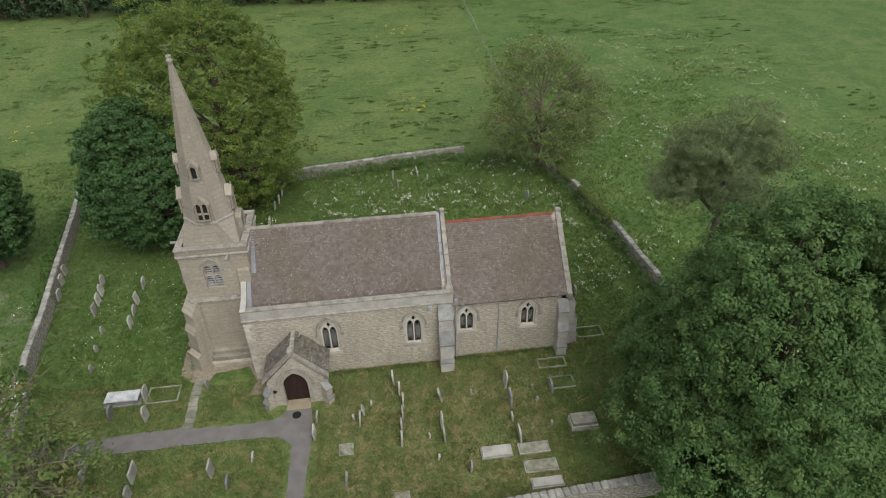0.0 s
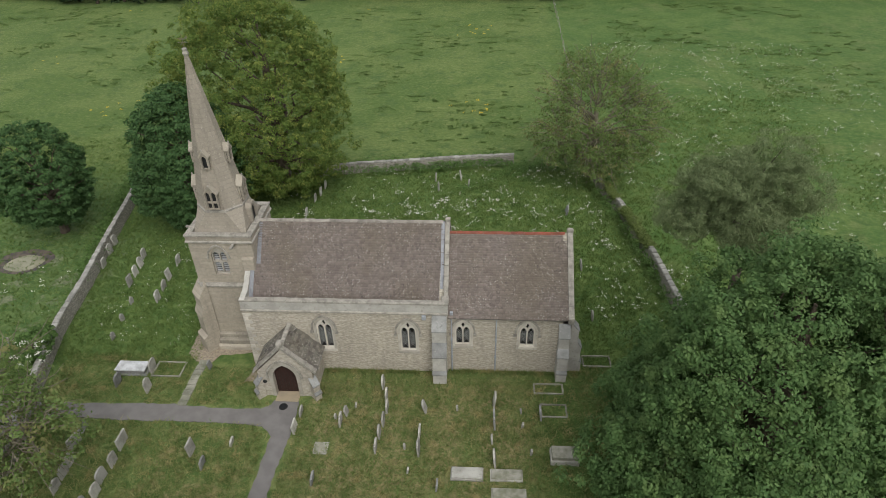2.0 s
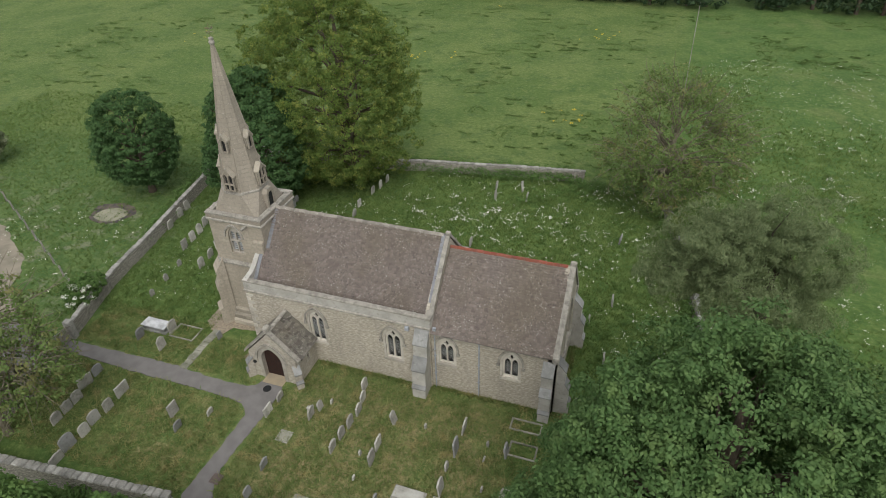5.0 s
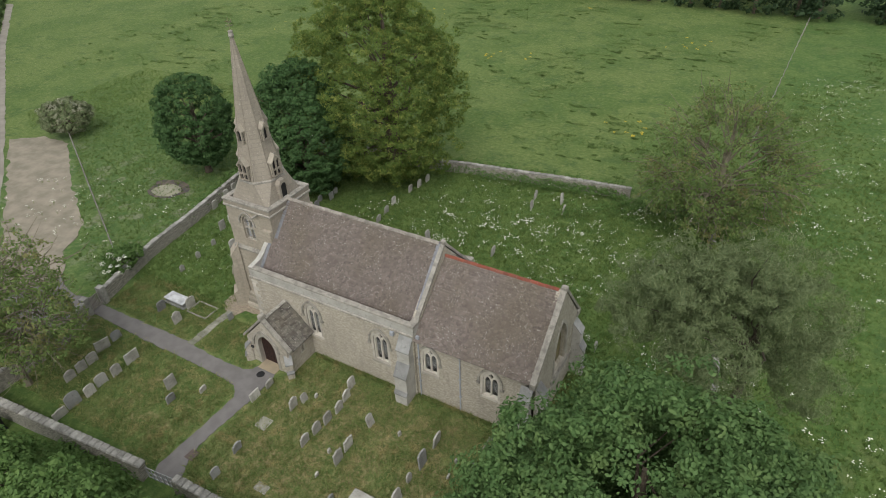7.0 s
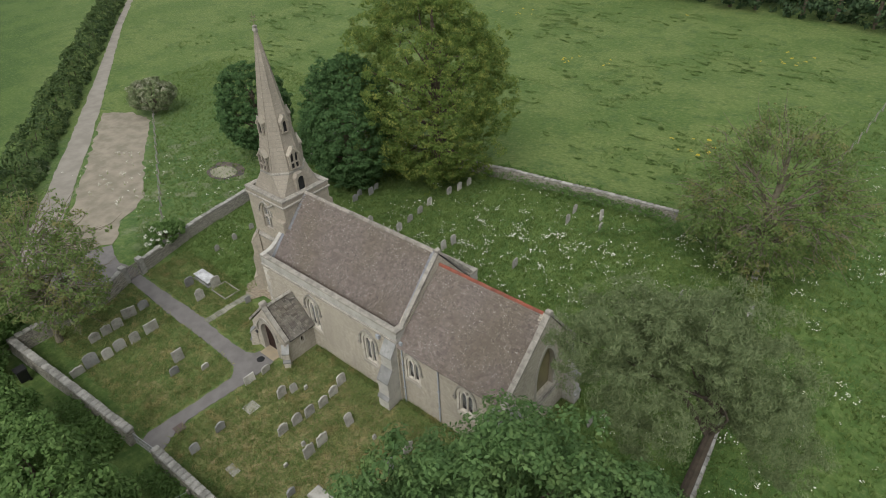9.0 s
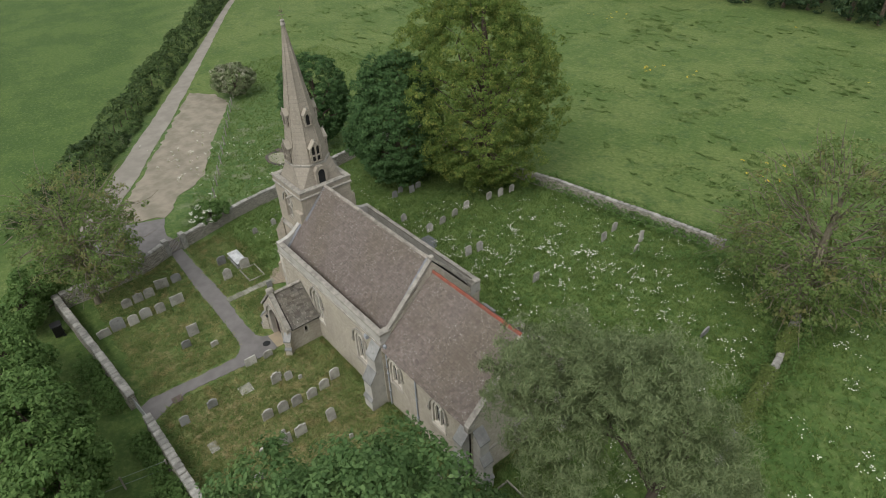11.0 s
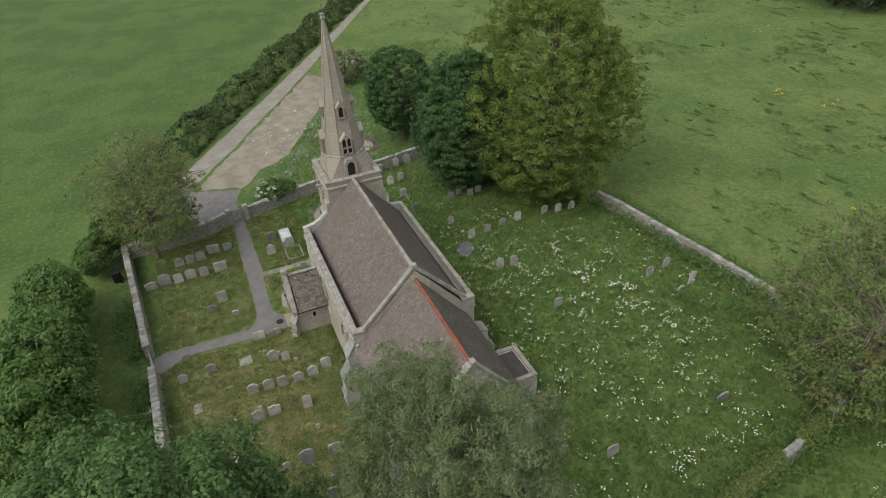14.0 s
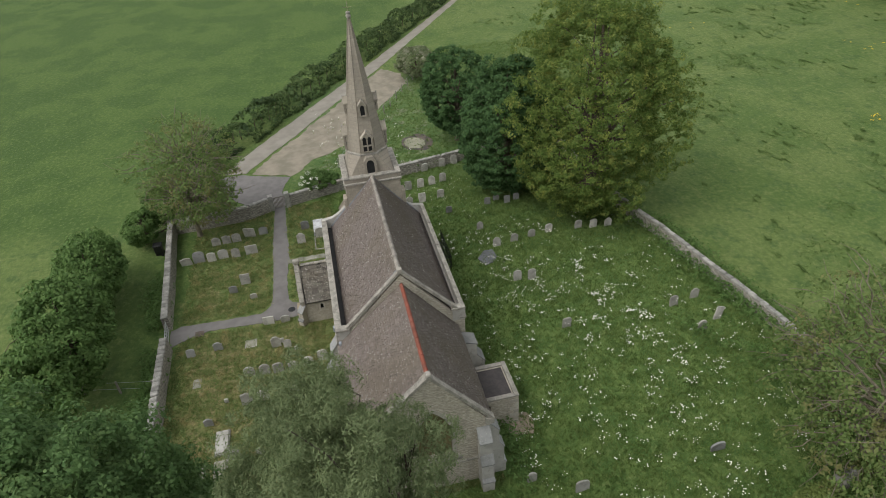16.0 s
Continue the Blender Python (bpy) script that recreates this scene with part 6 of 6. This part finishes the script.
tree("hawthorn_bush", "rounded pale-flowered hawthorn beside the yard", (-50.8, 42.9), 3.4, 0.16,
     [(-50.8, 42.9, 2.2, 2.9, 2.7, 2.0)], 300, 30, 0.42, 0.24, m_leaf("hawthorn_leaves", (0.10, 0.145, 0.055), (0.21, 0.23, 0.13), (0.36, 0.35, 0.27), 0.2, 0.8), seed=12, category="bush", limbs=12)
tree("elder_bush", "elder bush with white flower heads behind the wall", (-22.9, 28.3), 1.9, 0.1,
     [(-22.8, 28.1, 1.35, 1.25, 1.3, 1.15), (-22.9, 29.3, 1.2, 0.9, 0.9, 0.9)], 150, 26, 0.3, 0.2, LEAF_FRESH, seed=13, category="bush", limbs=10, extra=(PETAL, 22, 40, [(-22.6, 27.5, 1.45, 0.95, 0.9, 1.05)], 0.085))
# shrub and ivy at the pine's foot
tree("bramble_bush", "low dark bramble at the foot of the pine", (17.8, 29.6), 1.5, 0.08,
     [(17.8, 29.6, 0.9, 1.9, 1.3, 1.0), (20.0, 30.2, 0.9, 1.6, 1.4, 1.0)], 170, 26, 0.35, 0.2, LEAF_DARK, seed=14, category="bush", limbs=10, zmin=0.1)

# hedge along the lane, and ivy on walls
g = np.random.default_rng(30)
hl = [(-31.0, 15.4), (-39.0, 20.9), (-48.6, 27.1), (-63.1, 36.5), (-93.6, 56.0), (-150.6, 93.0)]
pts, outs = [], []
for (x0, y0), (x1, y1) in zip(hl, hl[1:]):
    L = math.hypot(x1 - x0, y1 - y0)
    n = int(L * 19)
    f = g.uniform(0, 1, n)
    a = g.uniform(-0.2, math.pi + 0.2, n)
    hgt = 2.3 + 0.5 * np.sin(f * L * 0.5) + 0.25 * np.sin(f * L * 1.7 + 1)
    wx = (1.75 + 0.3 * np.sin(f * L * 0.9)) * np.cos(a)
    sx, sy = -(y1 - y0) / L, (x1 - x0) / L
    pts.append(np.stack([x0 + (x1 - x0) * f + sx * wx, y0 + (y1 - y0) * f + sy * wx, np.maximum(0.2, hgt * np.sin(a) * 0.95)], -1))
    outs.append(np.stack([sx * np.cos(a), sy * np.cos(a), np.sin(a)], -1))
hedge = thing("hedge", "thick mixed hedge along the lane", "hedge", (-48, 25, 0))
co, f = leaf_cloud(g, np.concatenate(pts), np.concatenate(outs), 20, 0.5, 0.3)
np_mesh("hedge_leaves", co, f, m_leaf("hedge_leaves", (0.040, 0.080, 0.022), (0.085, 0.125, 0.036), (0.028, 0.058, 0.018), 0.2), hedge)
bm = bmesh.new()
for k in range(40):
    i = k / 39 * (len(hl) - 1)
    j = min(int(i), len(hl) - 2)
    x = hl[j][0] + (hl[j + 1][0] - hl[j][0]) * (i - j)
    y = hl[j][1] + (hl[j + 1][1] - hl[j][1]) * (i - j)
    tube(bm, [Vector((x, y, -0.1)), Vector((x + 0.2, y, 0.9)), Vector((x + 0.1, y + 0.2, 1.6))], [0.07, 0.05, 0.02], 5)
part("hedge_stems", bm, BARK, hedge)["kind"] = "stuff"

# far wood
pts, outs = [], []
edge = [(-130, 128), (-75, 122), (-45, 119), (-21, 123), (12, 121), (40, 122), (80, 124), (130, 130)]
wood = thing("woodland", "dark belt of woodland beyond the pasture", "woodland", (-20, 125, 0), kind="stuff")
bm = bmesh.new()
for (x0, y0), (x1, y1) in zip(edge, edge[1:]):
    L = math.hypot(x1 - x0, y1 - y0)
    for k in range(int(L / 5)):
        for row in range(2):
            f = (k + g.uniform(0, 1)) / int(L / 5)
            x, y = x0 + (x1 - x0) * f, y0 + (y1 - y0) * f + 2.6 + row * 6 + g.uniform(-1, 1)
            h, rr = g.uniform(7, 11), g.uniform(3.0, 4.4)
            c, o = crown_points(g, [(x, y, h * 0.5, rr, rr, h * 0.52)], 90, zmin=0.2)
            pts.append(c)
            outs.append(o)
            tube(bm, [Vector((x, y, -0.2)), Vector((x, y, h * 0.5)), Vector((x, y, h * 0.85))], [0.35, 0.22, 0.05], 6)
part("trunks", bm, BARK, wood)["kind"] = "stuff"
co, f = leaf_cloud(g, np.concatenate(pts), np.concatenate(outs), 14, 0.9, 0.62)
np_mesh("canopy", co, f, LEAF_WOOD, wood)["kind"] = "stuff"


# ---- grass, weeds and flowers ----
def blades(g, x, y, h, w, lean, per):
    """Grass tufts: a few bent blades each, one triangle a blade."""
    n = len(x)
    X, Y = np.repeat(x, per), np.repeat(y, per)
    N = n * per
    X = X + g.normal(0, 0.06, N)
    Y = Y + g.normal(0, 0.06, N)
    Z = gz(X, Y) - 0.02
    a = g.uniform(0, math.tau, N)
    H = np.repeat(h, per) * g.uniform(0.6, 1.2, N)
    W = w * g.uniform(0.7, 1.3, N)
    l = lean * g.uniform(0.3, 1.4, N) * H
    b = g.uniform(0, math.tau, N)
    p = np.stack([X, Y, Z], -1)
    s = np.stack([np.cos(a), np.sin(a), np.zeros(N)], -1) * W[:, None]
    tip = np.stack([np.cos(b) * l, np.sin(b) * l, H], -1)
    co = np.stack([p - s, p + s, p + tip], 1).reshape(-1, 3)
    return co, np.arange(N * 3).reshape(-1, 3)


def scatter(g, n, x0, x1, y0, y1, test):
    x, y = g.uniform(x0, x1, n), g.uniform(y0, y1, n)
    k = test(x, y)
    return x[k], y[k]


def off_church(x, y):
    return ~((x > -12.3) & (x < 11.2) & (y > 28.2) & (y < 36.2)) & ~((x > -7.6) & (x < -3.9) & (y > 25.5) & (y < 28.6)) & ~((x > 5.8) & (x < 8.7) & (y > 35) & (y < 37.5))


def off_path(x, y):
    west = (y > 23.75) & (y < 25.1) & (x < -6)
    south = (x > -6.25) & (x < -4.9 + np.clip(18.5 - y, 0, 2) * 0.4) & (y < 25.8)
    junction = (x > -6.9) & (x < -4.9) & (y > 23.3) & (y < 25.8)
    flags = (np.abs(x + 12.05) < 0.34) & (y > 24.9) & (y < 28.7)
    return ~(west | south | junction | flags)


g = np.random.default_rng(41)
X, Y = scatter(g, 42000, -21, 17, 17.3, 29, lambda x, y: off_church(x, y) & off_path(x, y))
co, f = blades(g, X, Y, 0.08 + 0.2 * g.random(len(X)) ** 5, 0.03, 1.5, 4)
tagged(np_mesh("lawn_grass", co, f, DRYTUFT), "patchy mown grass with dry straw", "grass", kind="stuff")
X, Y = scatter(g, 60000, -26, 18.5, 28, 54.5, lambda x, y: off_church(x, y) & ((y > 35.5) | (x < -12.5) | (x > 11)) & (x > -21.5 - (y - 26) * 0.22))
co, f = blades(g, X, Y, np.full(len(X), 0.17) * (0.5 + 1.1 * g.random(len(X)) ** 2), 0.03, 0.8, 4)
tagged(np_mesh("long_grass", co, f, TUFT), "long lush churchyard grass", "grass", kind="stuff")
# meadow east of the wall and paddock grass
X, Y = scatter(g, 60000, 15, 60, 18, 100, lambda x, y: (x > 20.2 - (y - 26) * 0.13) & (g.random(len(x)) < np.clip(1.25 - np.hypot(x - 19, (y - 35) * 0.7) / 34, 0, 1)))
co, f = blades(g, X, Y, np.full(len(X), 0.22) * (0.5 + 1.1 * g.random(len(X)) ** 2), 0.04, 0.8, 4)
tagged(np_mesh("meadow_grass", co, f, TUFT), "tall meadow grass", "grass", kind="stuff")
# rough grass in the paddock
X, Y = scatter(g, 26000, -62, -22, 26, 62, lambda x, y: (x < -22.6 - (y - 26) * 0.2) & (0.53 * x + y > 11.5) & ((0.64 * x + y > 10.3) | (x < -57)))
co, f = blades(g, X, Y, np.full(len(X), 0.17) * (0.5 + 1.1 * g.random(len(X)) ** 2), 0.04, 0.8, 3)
tagged(np_mesh("paddock_grass", co, f, TUFT), "rough paddock grass", "grass", kind="stuff")
# weeds at the foot of the church walls
f_ = g.uniform(0, 1, 900)
X = np.concatenate([-3.9 + 15 * f_[:600], 11.3 + g.normal(0, 0.1, 300)])
Y = np.concatenate([np.where(X[:600] < 3.7, 28.2, 28.4) - np.abs(g.normal(0, 0.12, 600)), 28.6 + 7 * f_[600:]])
co, f = blades(g, X, Y, np.full(len(X), 0.24), 0.022, 0.7, 5)
tagged(np_mesh("wall_foot_grass", co, f, DRYTUFT), "uncut grass along the wall foot", "grass", kind="stuff")
# tussocks of the pasture: many blades about each centre
X, Y = scatter(g, 3400, -80, 60, 57, 119, lambda x, y: np.array([noise.noise((float(a) * 0.09, float(b) * 0.13, 7.0)) for a, b in zip(x, y)]) + g.normal(0, 0.25, len(x)) > 0.05)
n = len(X)
rad = g.uniform(0.2, 1.0, n) ** 3 * 1.2 + 0.1
k = np.repeat(np.arange(n), 24)
bx = X[k] + g.normal(0, 1, len(k)) * rad[k] * 1.3
by = Y[k] + g.normal(0, 1, len(k)) * rad[k] * 0.55
co, f = blades(g, bx, by, np.full(len(k), 0.13), 0.05, 1.2, 3)
tagged(np_mesh("rush_tussock", co, f, TUSSOCK), "dark rush tussocks in the pasture", "tussocks", kind="stuff")
# nettle and weed margins along walls
mx, my = [], []
for (x0, y0), (x1, y1), n in (((-9, 52.9), (-0.3, 54.2), 160), ((-0.3, 54.2), (8, 55.4), 320), ((8, 54.6), (14, 54.8), 220), ((-8, 54.6), (8, 56.8), 420), ((19.9, 27), (16.9, 53), 420), ((18.3, 38), (15.8, 53), 160), ((-24.3, 36), (-28, 52), 500), ((-12, 15.2), (-6.5, 15.9), 350), ((-3.5, 16.2), (8, 16.5), 700), ((4, 36.3), (12, 36.6), 200), ((3.6, 50), (10, 54), 110)):
    f_ = g.uniform(0, 1, n)
    mx.append(x0 + (x1 - x0) * f_ + g.normal(0, 0.4, n))
    my.append(y0 + (y1 - y0) * f_ + g.normal(0, 0.4, n))
X, Y = np.concatenate(mx), np.concatenate(my)
c = np.stack([X, Y, gz(X, Y) + g.uniform(0.15, 0.75, len(X))], -1)
co, f = leaf_cloud(g, c, np.tile([0, 0, 1.0], (len(c), 1)), 9, 0.32, 0.17)
tagged(np_mesh("nettle_bed", co, f, LEAF_FRESH), "nettles and weeds along the walls", "weeds", kind="stuff")
# ivy on the east wall
n = 2800
f_ = g.uniform(0, 1, n)
Y = 40.4 + 12.6 * f_
X = 18.5 - (Y - 40.4) * 0.185 + g.normal(0, 0.17, n)
keep = ((Y < 46.0) | ((Y > 47.6) & (Y < 50.2)) | (Y > 51.8)) & (g.normal(0.9, 0.6, n) > 0)
c = np.stack([X, Y, gz(X, Y) + g.uniform(0.7, 1.2, n)], -1)[keep]
co, f = leaf_cloud(g, c, np.tile([0, 0, 1.0], (len(c), 1)), 12, 0.22, 0.13)
tagged(np_mesh("ivy", co, f, m_leaf("wall_moss", (0.085, 0.125, 0.028), (0.13, 0.165, 0.045), None, 0.15)), "yellow-green moss and ivy over the wall top", "ivy", kind="stuff")


def umbels(g, x, y, h, size, per):
    """Cow parsley heads: several small white plates a plant, on thin stems."""
    n = len(x)
    X, Y = np.repeat(x, per) + g.normal(0, 0.11, n * per), np.repeat(y, per) + g.normal(0, 0.11, n * per)
    N = n * per
    Z = gz(X, Y) + np.repeat(h, per) * g.uniform(0.75, 1.1, N)
    a = g.uniform(0, math.tau, N)
    s = size * g.uniform(0.5, 1.3, N)
    tilt = g.normal(0, 0.35, (N, 2))
    ring = []
    for k in range(5):
        b = a + k * math.tau / 5
        dx, dy = np.cos(b) * s, np.sin(b) * s
        ring.append(np.stack([X + dx, Y + dy, Z + dx * tilt[:, 0] + dy * tilt[:, 1]], -1))
    co = np.stack(ring, 1).reshape(-1, 3)
    return co, np.arange(N * 5).reshape(-1, 5)


def flower_bed(name, label, n, x0, x1, y0, y1, test, h, size, per):
    X, Y = scatter(g, n, x0, x1, y0, y1, test)
    co, f = umbels(g, X, Y, np.full(len(X), h), size, per)
    t = thing(name, label, "wildflowers", (float(X[0]), float(Y[0]), gh(X[0], Y[0])), kind="stuff")
    np_mesh("flower_heads", co, f, PETAL, t)["kind"] = "stuff"
    co, f = blades(g, X, Y, np.full(len(X), h), 0.014, 0.25, 4)
    np_mesh("stems", co, f, TUFT, t)["kind"] = "stuff"


def clumps(g, n, most, spread):
    """How many plants stand together at each place, and how far apart."""
    size = 1 + (g.random(n) ** 3 * most).astype(int)
    return np.repeat(np.arange(n), size), g.normal(0, spread, (size.sum(), 2))


def flower_clumps(name, label, n, x0, x1, y0, y1, test, h, size, per, most=6, spread=0.35):
    X, Y = scatter(g, n, x0, x1, y0, y1, test)
    k, off = clumps(g, len(X), most, spread)
    X, Y = X[k] + off[:, 0], Y[k] + off[:, 1]
    keep = test(X, Y)
    X, Y = X[keep], Y[keep]
    co, f = umbels(g, X, Y, h * g.uniform(0.7, 1.2, len(X)), size, per)
    t = thing(name, label, "wildflowers", (float(X[0]), float(Y[0]), gh(X[0], Y[0])), kind="stuff")
    np_mesh("flower_heads", co, f, PETAL, t)["kind"] = "stuff"
    co, f = blades(g, X, Y, np.full(len(X), h), 0.016, 0.25, 5)
    np_mesh("stems", co, f, TUFT, t)["kind"] = "stuff"


def north_yard(x, y):
    return off_church(x, y) & (x < 18.2 - (y - 38) * 0.18) & (y < 53.2 + (x + 9) * 0.15) & ((y > 36.6) | (x > 11.6))


flower_clumps("cow_parsley", "white cow parsley north of the church", 560, -11, 18.5, 33, 55, north_yard, 0.5, 0.037, 4, 4, 0.4)
flower_clumps("cow_parsley", "dense white cow parsley drift in the churchyard", 55, -7, 7, 40, 50, lambda x, y: north_yard(x, y) & (np.abs(y - 45.5 - 0.25 * x) < 2.6), 0.5, 0.044, 5, 8, 0.28)
flower_clumps("cow_parsley", "scattered white cow parsley in the meadow", 900, 19.0, 52, 20, 95, lambda x, y: x > 20.6 - (y - 26) * 0.15, 0.5, 0.04, 4, 5, 0.4)


def drift(x, y):
    v = np.array([noise.noise((float(a) * 0.28, float(b) * 0.28, 3.0)) for a, b in zip(x, y)])
    return 0.7 * v + g.normal(0, 0.34, len(x)) > 0.24


flower_bed("cow_parsley", "white cow parsley patches by the lane", 260, -44, -25, 28, 38, drift, 0.35, 0.04, 5)
flower_bed("buttercup_patch", "few pale flowers in the west churchyard grass", 160, -21, -13, 30, 42, lambda x, y: off_church(x, y), 0.25, 0.025, 3)
X, Y = scatter(g, 700, -60, 15, 65, 116, lambda x, y: np.sin(x * 0.15 + 1) * np.sin(y * 0.2) > 0.8)
co, f = umbels(g, X, Y, np.full(len(X), 0.25), 0.09, 6)
tagged(np_mesh("buttercups", co, f, m_plain("yellow_petals", (0.5, 0.38, 0.02), (0.42, 0.34, 0.04))), "yellow buttercup drifts in the pasture", "wildflowers", kind="stuff")
